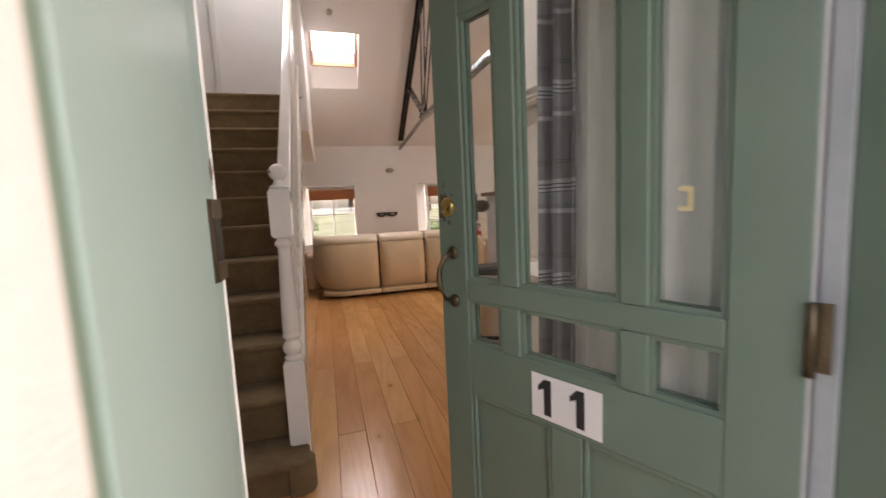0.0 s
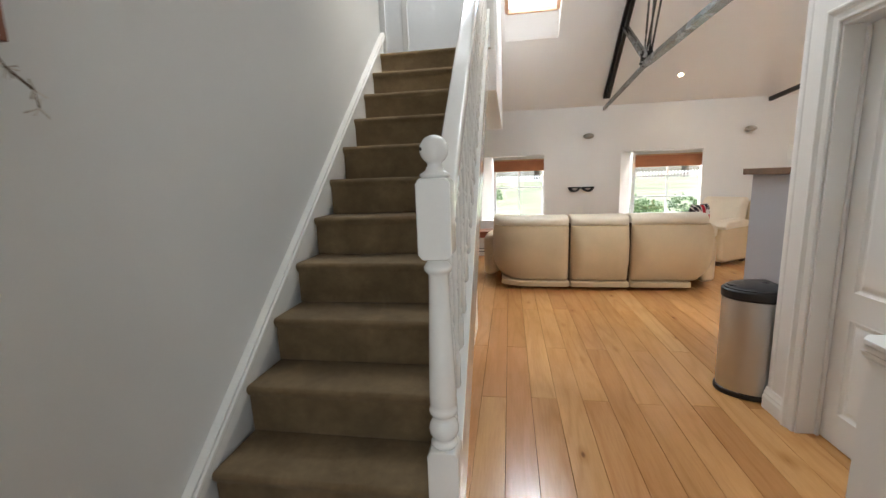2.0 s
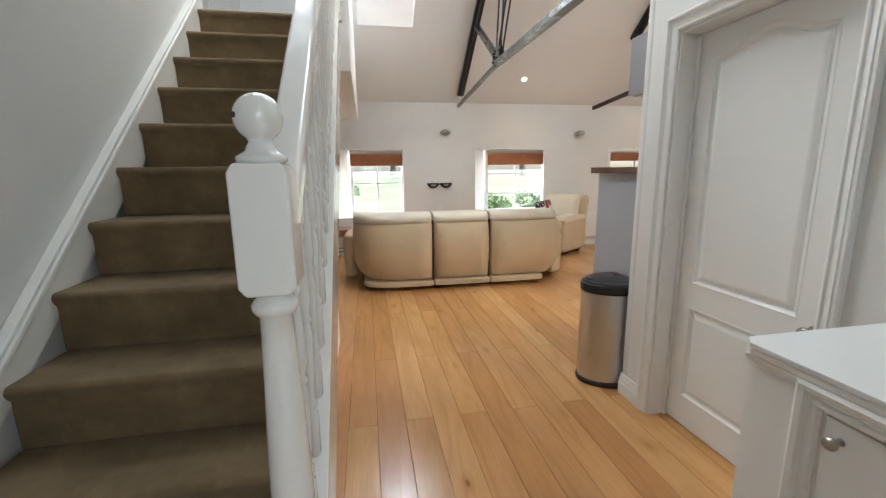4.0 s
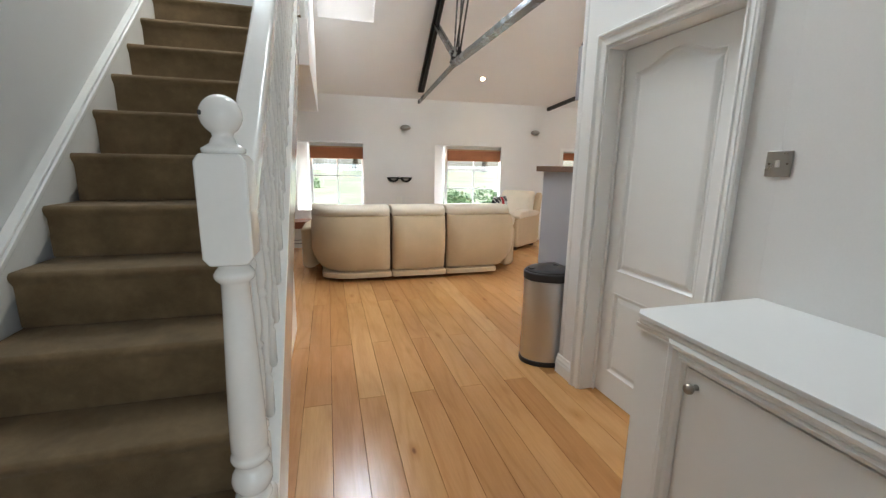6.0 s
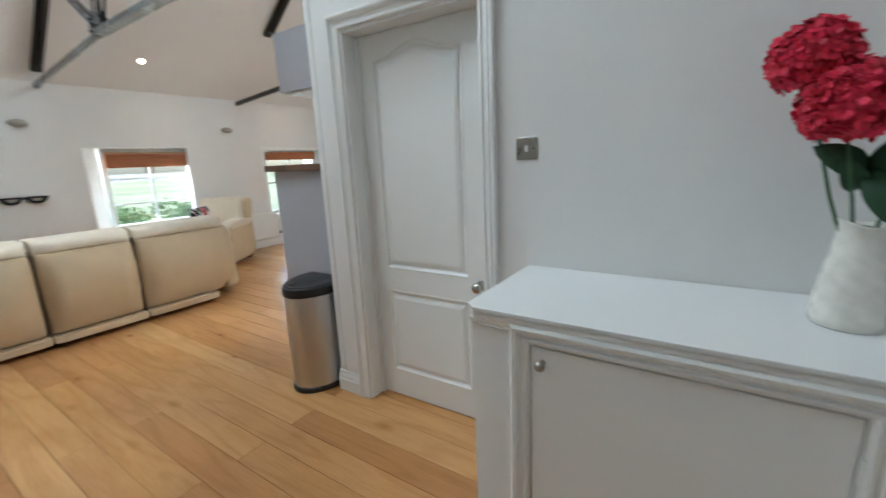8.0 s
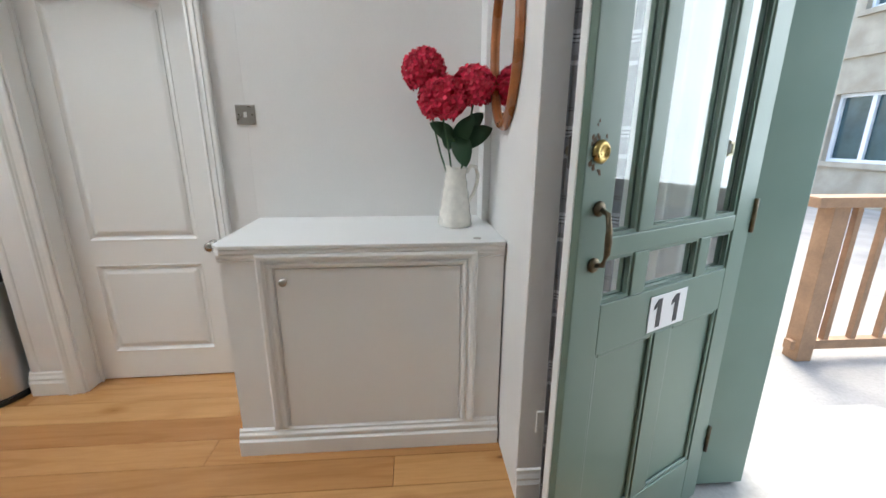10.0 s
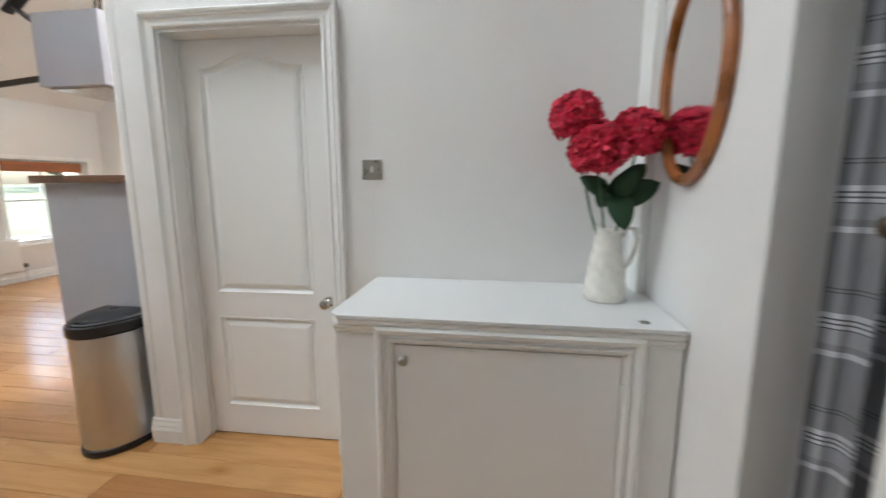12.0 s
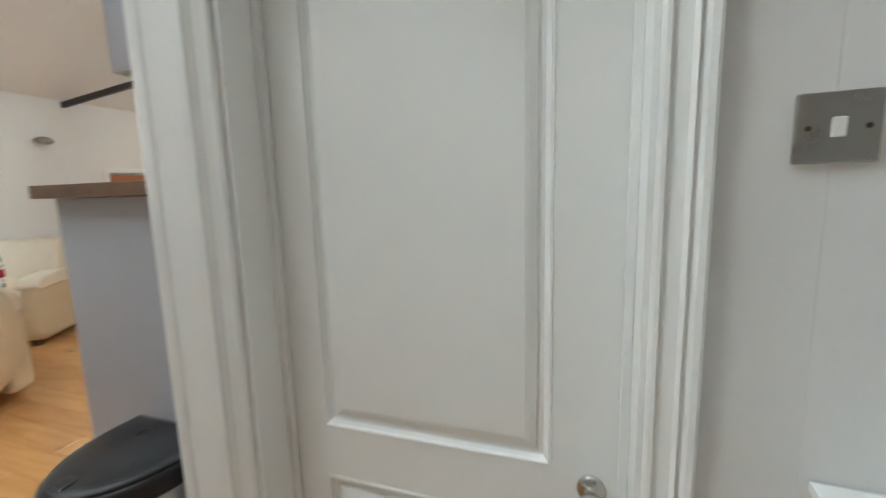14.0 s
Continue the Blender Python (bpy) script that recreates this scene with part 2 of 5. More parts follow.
FRAMEWOOD = plain("orange_varnished_wood", (0.36, 0.12, 0.03), 0.3, vary=0.25, scale=9, fine=60, coat=0.4)
REDWOOD = plain("red_brown_wood", (0.22, 0.07, 0.03), 0.35, vary=0.25, scale=9, fine=60, coat=0.3)
ROOFWOOD = plain("pale_pine", (0.55, 0.33, 0.19), 0.4, vary=0.12, scale=9, fine=60)
JUG = plain("cream_glazed_china", (0.80, 0.77, 0.70), 0.18, vary=0.1, scale=22, fine=60, relief=0.002, coat=0.5)
RED = petals("crimson_petals", (0.40, 0.001, 0.016), (0.85, 0.02, 0.085))
LEAF = petals("dark_green_leaf", (0.012, 0.045, 0.018), (0.03, 0.10, 0.035))
STEM = plain("stem", (0.05, 0.12, 0.05), 0.6)
DRIED = petals("dried_white_flowers", (0.35, 0.32, 0.27), (0.62, 0.58, 0.52))
TWIG = plain("twig", (0.12, 0.08, 0.05), 0.8)
LINING = plain("pale_curtain_lining", (0.82, 0.81, 0.78), 0.9, vary=0.04, scale=8, fine=200, relief=0.0006)
PLAID = plaid("grey_plaid_cloth")
OAK = oak("oak_board", [(0.0, (0.47, 0.225, 0.082)), (0.3, (0.60, 0.325, 0.125)), (0.6, (0.53, 0.265, 0.105)), (0.8, (0.63, 0.350, 0.140)), (1.0, (0.69, 0.42, 0.185))])
UNDER = plain("dark_joint", (0.06, 0.035, 0.02), 0.9)
CARPET = carpet("brown_carpet")
CLEAR = glass("window_glass")
OLDGLASS = glass("door_glass", (0.93, 0.97, 0.96))
MIRROR = plain("mirror_silver", (0.9, 0.9, 0.9), 0.02, metal=1.0, vary=0.0)
BULB = glow("lit_bulb", (1.0, 0.80, 0.55), 12.0)
WHITEPLASTIC = plain("white_plastic", (0.82, 0.81, 0.78), 0.35, vary=0.02)
SIGNWHITE = plain("sign_white", (0.80, 0.79, 0.80), 0.4, vary=0.02)
PALEGREY = plain("pale_grey", (0.44, 0.48, 0.50), 0.5, vary=0.08, scale=5, fine=40)
SIGNBLACK = plain("sign_black", (0.02, 0.02, 0.025), 0.4)
YELLOWED = plain("yellowed_plastic", (0.62, 0.55, 0.32), 0.5)
CREAMWALL = plain("cream_masonry_paint", (0.56, 0.56, 0.55), 0.75, vary=0.05, scale=2, fine=60, relief=0.003)
GRASS = plain("lawn", (0.30, 0.33, 0.20), 0.95, vary=0.35, scale=0.4, fine=25, relief=0.01)
BUSH = petals("shrub_leaf", (0.07, 0.13, 0.04), (0.14, 0.24, 0.09))
TREE = petals("tree_leaf", (0.03, 0.07, 0.03), (0.07, 0.13, 0.05))
BARK = plain("bark", (0.10, 0.075, 0.05), 0.9)
SANDSTONE = stone("sandstone", (0.36, 0.30, 0.22), (0.50, 0.44, 0.34))
PAVING = stone("paving", (0.26, 0.25, 0.23), (0.36, 0.34, 0.31))
TIMBER = plain("weathered_timber", (0.34, 0.20, 0.11), 0.7, vary=0.2, scale=7, fine=60, relief=0.002)
WINDOWDARK = plain("far_window_glass", (0.05, 0.09, 0.10), 0.08, vary=0.2)
UPVC = plain("white_window_frame", (0.82, 0.83, 0.83), 0.3, vary=0.01)

# ---- building blocks ----
def part(name, bm, material, parent=None, label="", smooth=False, bevel=0.0, segs=2):
    me = bpy.data.meshes.new(name)
    bmesh.ops.recalc_face_normals(bm, faces=bm.faces)
    bm.to_mesh(me)
    bm.free()
    me.materials.append(material)
    if smooth:
        for f in me.polygons:
            f.use_smooth = True
    ob = new(name, me)
    if parent is not None:
        ob.parent = parent
    if label:
        ob["label"] = label
    if bevel:
        mod = ob.modifiers.new("bevel", "BEVEL")
        mod.width, mod.segments, mod.limit_method, mod.angle_limit = bevel, segs, "ANGLE", radians(40)
        for f in me.polygons:
            f.use_smooth = True
        wn_mod = ob.modifiers.new("normals", "WEIGHTED_NORMAL")
        wn_mod.keep_sharp = True
    return ob


def thing(name, label, category, at=(0, 0, 0), rz=0.0, group=""):
    ob = new(name)
    ob.matrix_basis = pose(*at, 0, 0, rz)
    return tagged(ob, label, category, group)


def structure(ob, label=""):
    return tagged(ob, label, kind="structure")


def box(x0, x1, y0, y1, z0, z1, bm=None):
    bm = bm or bmesh.new()
    v = [bm.verts.new((x, y, z)) for x in (x0, x1) for y in (y0, y1) for z in (z0, z1)]
    for q in ((0, 1, 3, 2), (4, 6, 7, 5), (0, 4, 5, 1), (2, 3, 7, 6), (0, 2, 6, 4), (1, 5, 7, 3)):
        bm.faces.new([v[i] for i in q])
    return bm


def prism(points, axis, a, b, bm=None):
    """An outline in the two other axes, drawn out along axis from a to b."""
    bm = bm or bmesh.new()
    put = {"x": lambda p, c: (c, p[0], p[1]), "y": lambda p, c: (p[0], c, p[1]), "z": lambda p, c: (p[0], p[1], c)}[axis]
    lo, hi = [bm.verts.new(put(p, a)) for p in points], [bm.verts.new(put(p, b)) for p in points]
    n = len(points)
    for i in range(n):
        bm.faces.new((lo[i], lo[(i + 1) % n], hi[(i + 1) % n], hi[i]))
    bm.faces.new(lo[::-1])
    bm.faces.new(hi)
    return bm


def lathe(profile, segs=20, at=(0, 0, 0), bm=None, sx=1.0, sy=1.0):
    bm = bm or bmesh.new()
    rings = []
    for r, z in profile:
        if r < 1e-5:
            rings.append([bm.verts.new((at[0], at[1], at[2] + z))])
        else:
            rings.append([bm.verts.new((at[0] + sx * r * math.cos(2 * math.pi * i / segs), at[1] + sy * r * math.sin(2 * math.pi * i / segs), at[2] + z)) for i in range(segs)])
    for a, b in zip(rings, rings[1:]):
        for i in range(segs):
            j = (i + 1) % segs
            q = [a[i % len(a)], a[j % len(a)], b[j % len(b)], b[i % len(b)]]
            q = list(dict.fromkeys(q))
            if len(q) > 2:
                bm.faces.new(q)
    for ring in (rings[0], rings[-1]):
        if len(ring) > 2:
            bm.faces.new(ring)
    return bm


def tube(points, radius, segs=8, bm=None, flat=1.0):
    """A rod through the points; radius may be a list."""
    bm = bm or bmesh.new()
    pts = [Vector(p) for p in points]
    rings = []
    for i, p in enumerate(pts):
        d = (pts[min(i + 1, len(pts) - 1)] - pts[max(i - 1, 0)]).normalized()
        up = Vector((0, 0, 1)) if abs(d.z) < 0.9 else Vector((1, 0, 0))
        a = d.cross(up).normalized()
        b = a.cross(d)
        r = radius[i] if isinstance(radius, (list, tuple)) else radius
        rings.append([bm.verts.new(p + r * (math.cos(2 * math.pi * k / segs) * a + flat * math.sin(2 * math.pi * k / segs) * b)) for k in range(segs)])
    for a, b in zip(rings, rings[1:]):
        for k in range(segs):
            bm.faces.new((a[k], a[(k + 1) % segs], b[(k + 1) % segs], b[k]))
    bm.faces.new(rings[0])
    bm.faces.new(rings[-1])
    return bm


def beam(p, q, w, h, bm=None, up=(0, 0, 1)):
    """A bar of w by h from p to q."""
    bm = bm or bmesh.new()
    p, q = Vector(p), Vector(q)
    d = (q - p).normalized()
    a = d.cross(Vector(up)).normalized()
    b = a.cross(d)
    v = [bm.verts.new(e + sa * w / 2 * a + sb * h / 2 * b) for e in (p, q) for sa, sb in ((-1, -1), (1, -1), (1, 1), (-1, 1))]
    for k in ((0, 1, 2, 3), (7, 6, 5, 4), (0, 4, 5, 1), (1, 5, 6, 2), (2, 6, 7, 3), (3, 7, 4, 0)):
        bm.faces.new([v[i] for i in k])
    return bm


def slab(name, to_world, us, vs, holes, depth, material, back=None, label=""):
    """A wall or roof: front face at w = 0, back at w = depth, with openings (u0, u1, v0, v1). back moves the back edge of an opening."""
    U = sorted({*us, *(h[0] for h in holes), *(h[1] for h in holes)})
    V = sorted({*vs, *(h[2] for h in holes), *(h[3] for h in holes)})
    back = back or {}
    bm, made = bmesh.new(), {}

    def vert(i, j, w):
        if (i, j, w) not in made:
            u, v = U[i], V[j]
            if w:
                u, v = back.get(("u", u), u), back.get(("v", v), v)
            made[i, j, w] = bm.verts.new(to_world(u, v, w * depth))
        return made[i, j, w]

    def full(i, j):
        if not (0 <= i < len(U) - 1 and 0 <= j < len(V) - 1):
            return False
        u, v = (U[i] + U[i + 1]) / 2, (V[j] + V[j + 1]) / 2
        return not any(h[0] < u < h[1] and h[2] < v < h[3] for h in holes)
    for i in range(len(U) - 1):
        for j in range(len(V) - 1):
            if not full(i, j):
                continue
            for w in (0, 1):
                bm.faces.new([vert(i, j, w), vert(i + 1, j, w), vert(i + 1, j + 1, w), vert(i, j + 1, w)])
            for di, dj, a, b in ((-1, 0, (i, j), (i, j + 1)), (1, 0, (i + 1, j), (i + 1, j + 1)), (0, -1, (i, j), (i + 1, j)), (0, 1, (i, j + 1), (i + 1, j + 1))):
                if not full(i + di, j + dj):
                    bm.faces.new([vert(*a, 0), vert(*b, 0), vert(*b, 1), vert(*a, 1)])
    return structure(part(name, bm, material, None, label))


FY, RY, MX, LX = 10.19, 6.65, 6.93, 0.10
EAVE, SLOPE = 2.45, 0.80
RIDGE = EAVE + SLOPE * (FY - RY)

# ---- outer shell ----
# Added opening, hidden behind the stairs.
W0 = (-1.6, -0.6, 0.62, 1.715)
W1, W2, W3 = (0.70, 1.768, 0.62, 1.715), (2.99, 4.227, 0.62, 1.715), (5.49, 6.66, 0.55, 1.66)
slab("wall_far", lambda u, v, w: (u, FY + w, v), (-2.6, MX), (-0.1, EAVE + 0.05), [W0, W1, W2, W3], 0.46, WALL,
     {("u", 0.70): 0.90, ("u", 1.768): 1.80, ("u", 2.99): 3.28, ("u", 4.227): 4.40}, "white plastered far wall with deep window reveals")
slab("wall_side", lambda u, v, w: (MX + w, u, v), (3.08, FY + 0.46), (-0.1, RIDGE + 0.1), [], 0.2, WALL)
slab("wall_end", lambda u, v, w: (-2.6 - w, u, v), (3.06, FY + 0.46), (-0.1, RIDGE + 0.1), [], 0.2, WALL)
SK = (1.145, 1.866, 8.47, 9.20)
# Unseen opening added to light the hall.
SK3 = (1.48, 2.42, 5.05, 5.95)
# Kitchen opening is made up too, hidden by the hall wall.
SK4 = (4.5, 5.7, 4.2, 5.4)
# Opening out of view, added for the landing's lamp.
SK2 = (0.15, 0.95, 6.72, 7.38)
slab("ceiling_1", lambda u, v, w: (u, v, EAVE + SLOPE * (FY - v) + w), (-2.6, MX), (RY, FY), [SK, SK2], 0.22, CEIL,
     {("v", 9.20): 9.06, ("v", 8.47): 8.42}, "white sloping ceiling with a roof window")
slab("ceiling_2", lambda u, v, w: (u, v, EAVE + SLOPE * (v - 2 * RY + FY) + w), (-2.6, MX), (2 * RY - FY, RY), [SK3, SK4], 0.22, CEIL)

# thick entrance wall: left piece, right pier, lintel
structure(part("wall_entrance", box(-2.6, 0.785, 2.56, 3.06, -0.1, EAVE + 0.2), WALL), "thick white plastered entrance wall")
structure(part("wall_pier", box(1.859, 2.69, 2.45, 3.105, -0.1, EAVE + 0.2), WALL, bevel=0.006), "thick white plastered pier beside the entrance")
structure(part("wall_lintel", box(0.785, 1.859, 2.50, 3.06, 2.16, EAVE + 0.2), WALL))
structure(part("wall_outer_left", box(-4.0, 1.084, 2.10, 2.2275, -0.3, 2.9), CREAMWALL), "cream painted outer wall")
structure(part("wall_outer_right", box(2.02, 8.0, 2.10, 2.448, -0.3, 2.9), CREAMWALL))
structure(part("wall_outer_left_inner", box(-4.0, 0.93, 2.230, 2.50, -0.3, 2.9), CREAMWALL))
structure(part("wall_outer_top", box(0.93, 2.02, 2.10, 2.44, 2.10, 2.9), CREAMWALL))
structure(part("wall_kitchen_back", box(2.90, MX, 3.08, 3.2, -0.1, 4.0), WALL))

# hall wall with the inner door's opening
DY0, DY1, DZ = 4.42, 5.185, 2.003
LEAN = Matrix.Translation((2.69, 4.22, 0)) @ Matrix.Rotation(radians(1.4), 4, "Z") @ Matrix.Translation((-2.69, -4.22, 0))  # the wall bends slightly past the niche
slab("wall_hall", lambda u, v, w: (2.69 + w, u, v), (3.105, 4.2195), (-0.1, 3.7), [], 0.20, HALLWALL, None, "white hall wall behind a low cupboard")
slab("wall_hall", lambda u, v, w: (2.69 + w, u, v), (4.22, 5.38), (-0.1, 3.7), [(DY0 - 0.005, DY1 + 0.005, -0.2, DZ)], 0.20, HALLWALL, None,
     "white hall wall with a door opening").matrix_basis = LEAN
structure(part("wall_hall_end", box(2.69, 2.89, 5.381, 5.436, -0.1, 3.7), HALLWALL, bevel=0.018, segs=3)).matrix_basis = LEAN

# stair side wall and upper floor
structure(part("wall_stair", box(LX - 0.12, LX, 3.06, 6.62, -0.1, 4.9), SHADEDWALL), "white wall beside the stairs")
structure(part("wall_landing_back", box(-2.6, 1.045, 7.45, 7.55, 2.43, 5.4), SHAFT), "pale wall behind the landing")
structure(part("ceiling_loft", box(-2.6, 1.09, 6.62, 9.58, 2.10, 2.428), CEIL, bevel=0.004), "white underside of the upper floor")
structure(part("wall_loft_side", prism([(6.95, 2.43), (9.58, 2.43), (9.58, EAVE + SLOPE * (FY - 9.58)), (6.95, EAVE + SLOPE * (FY - 6.95))], "x", 1.05, 1.088), SHAFT),
          "white upper wall of the loft")
structure(part("wall_loft_end", prism([(-2.6, 2.43), (1.048, 2.43), (1.048, EAVE + SLOPE * (FY - 9.58)), (-2.6, EAVE + SLOPE * (FY - 9.58))], "y", 9.53, 9.578), WALL))
structure(part("wall_understairs", box(LX, 0.89, 6.50, 6.60, -0.1, 2.1), WALL))

# subfloor (boards lie on it), outside ground
structure(part("floor_base", box(-2.6, MX, 2.56, FY, -0.3, -0.016), UNDER))
structure(part("threshold", box(0.80, 1.855, 2.50, 2.60, -0.012, 0.006), OAKTOP, bevel=0.003), "dark worn wooden door sill")


def moulding(name, path, profile, material=SATIN, label=""):
    """Sweeps a profile (offset out, height) along straight runs: path points (x, y), z at 0."""
    bm = bmesh.new()
    rings = []
    P = [Vector((*p, 0)) for p in path]
    for i, p in enumerate(P):
        d0 = (p - P[i - 1]).normalized() if i else (P[1] - p).normalized()
        d1 = (P[i + 1] - p).normalized() if i < len(P) - 1 else d0
        n0, n1 = Vector((d0.y, -d0.x, 0)), Vector((d1.y, -d1.x, 0))
        n = (n0 + n1).normalized()
        k = 1 / max(0.3, n.dot(n0))
        rings.append([bm.verts.new(p + n * k * o + Vector((0, 0, h))) for o, h in profile])
    for a, b in zip(rings, rings[1:]):
        for j in range(len(profile)):
            bm.faces.new((a[j], a[(j + 1) % len(profile)], b[(j + 1) % len(profile)], b[j]))
    bm.faces.new(rings[0])
    bm.faces.new(rings[-1])
    return structure(part(name, bm, material), label)


SKIRT = [(0, 0), (0.016, 0), (0.018, 0.07), (0.012, 0.085), (0.014, 0.095), (0.008, 0.11), (0.007, 0.125), (0, 0.13)]
moulding("baseboard", [(1.859, 3.105), (1.859, 2.62)], SKIRT, label="white moulded baseboard on the pier")
moulding("baseboard", [(2.80, 5.437), (2.70, 5.437), (2.69, 5.427), (2.69, 5.258)], SKIRT, label="white moulded baseboard round the wall's end").matrix_basis = LEAN
moulding("baseboard", [(-0.5, FY), (MX, FY)], SKIRT, label="white baseboard")
moulding("baseboard", [(MX, FY), (MX, 4.0)], SKIRT)

# ---- windows ----
def casement(name, x0, x1, z0, z1, y, bars_x, bars_z, label):
    th = thing(name, label, "window")
    th["kind"] = "structure"
    bm = bmesh.new()
    f = 0.05
    for a in ((x0, x0 + f, z0, z1), (x1 - f, x1, z0, z1), (x0 + f, x1 - f, z0, z0 + f), (x0 + f, x1 - f, z1 - f, z1)):
        box(a[0], a[1], y, y + 0.06, a[2], a[3], bm)
    part("window_frame", bm, UPVC, th, bevel=0.004)
    bm = bmesh.new()
    for b in bars_x:
        box(b - 0.011, b + 0.011, y + 0.012, y + 0.045, z0 + f, z1 - f, bm)
    for b in bars_z:
        box(x0 + f, x1 - f, y + 0.010, y + 0.047, b - 0.012, b + 0.012, bm)
    part("glazing_bar", bm, UPVC, th)
    pane = part("pane", box(x0 + f, x1 - f, y + 0.026, y + 0.030, z0 + f, z1 - f), CLEAR, th)
    pane.visible_shadow = False
    return th


# Invented window that lights the area under the loft.
casement("added_window", -1.6, -0.6, 0.62, 1.70, 10.56, (-1.1,), (1.17,), "unseen white framed sash window added beside the stairs")
casement("window_1", 0.90, 1.82, 0.62, 1.70, 10.56, (1.36,), (1.17,), "white framed sash window over a lawn")
casement("window_2", 3.28, 4.42, 0.62, 1.70, 10.56, (3.85,), (0.95, 1.30), "white framed sash window over shrubs")
casement("window_3", 5.49, 6.66, 0.55, 1.66, 10.30, (6.07,), (1.10,), "white framed window with a small blind")
for a in ((5.42, 5.488, 0.50, 1.72), (6.662, 6.73, 0.50, 1.72)):
    structure(part("trim", box(a[0], a[1], FY - 0.012, FY - 0.001, a[2], a[3]), SATIN, bevel=0.003))
structure(part("trim", box(5.488, 6.662, FY - 0.012, FY - 0.001, 1.66, 1.72), SATIN, bevel=0.003))
structure(part("window_sill", box(5.42, 6.73, FY - 0.04, FY - 0.001, 0.47, 0.50), SATIN, bevel=0.004))
structure(part("trim", box(0.90, 1.80, 10.50, 10.558, 1.66, 1.715), SATIN))
structure(part("trim", box(3.28, 4.40, 10.50, 10.558, 1.66, 1.715), SATIN))


def blind(x0, x1, y, z0, z1):
    th = thing("roman_blind", "rolled up terracotta cloth blind at the head of a window", "blind", ((x0 + x1) / 2, y, z0), group="window blinds")
    h = (x1 - x0) / 2
    part("headrail", box(-h, h, -0.03, 0.02, z1 - z0 - 0.03, z1 - z0), ROOFWOOD, th, bevel=0.003)
    for k in range(4):
        z = k * (z1 - z0 - 0.03) / 4
        prof = [(-0.035 - 0.004 * k, z), (0.01, z), (0.01, z + 0.05), (-0.028, z + 0.055)]
        part("fold", prism(prof, "x", -h, h), BLIND, th, bevel=0.005)
    return th


blind(0.92, 1.79, 10.49, 1.46, 1.665)
blind(3.30, 4.38, 10.49, 1.455, 1.665)
blind(5.54, 6.60, 10.26, 1.50, 1.64)

# roof window: pine sash and pane in the shaft, inner ledge follows the shaft
def roof_window(x0, x1, y0, y1, label, side=1):
    th = thing("roof_window", label, "window")
    th["kind"] = "structure"
    zz = lambda y, o=0.0: EAVE + SLOPE * ((FY - y) if side > 0 else (y - 2 * RY + FY)) + 0.17 + o
    bm = bmesh.new()
    for a, b in (((x0, y0), (x1, y0)), ((x0, y1), (x1, y1)), ((x0, y0), (x0, y1)), ((x1, y0), (x1, y1))):
        beam((a[0], a[1], zz(a[1])), (b[0], b[1], zz(b[1])), 0.05, 0.05, bm)
    part("window_frame", bm, ROOFWOOD, th)
    bm = bmesh.new()
    v = [bm.verts.new(p) for p in ((x0, y0, zz(y0)), (x1, y0, zz(y0)), (x1, y1, zz(y1)), (x0, y1, zz(y1)))]
    bm.faces.new(v)
    ext = bmesh.ops.extrude_face_region(bm, geom=list(bm.faces))
    bmesh.ops.translate(bm, verts=[e for e in ext["geom"] if isinstance(e, bmesh.types.BMVert)], vec=(0, 0, 0.004))
    pane = part("pane", bm, CLEAR, th)
    pane.visible_shadow = False


roof_window(1.17, 1.84, 8.45, 9.02, "pine framed roof window in the sloping ceiling")
# Unseen window added to go with the landing's lamp.
roof_window(0.17, 0.93, 6.74, 7.36, "added unseen roof window over the landing")
# Invented hall window, out of view, paired with the fill lamp.
roof_window(1.50, 2.40, 5.07, 5.93, "added unseen roof window over the hall", -1)
# Made-up kitchen window, only there to let light in.
roof_window(4.52, 5.68, 4.22, 5.38, "added unseen roof window over the kitchen", -1)

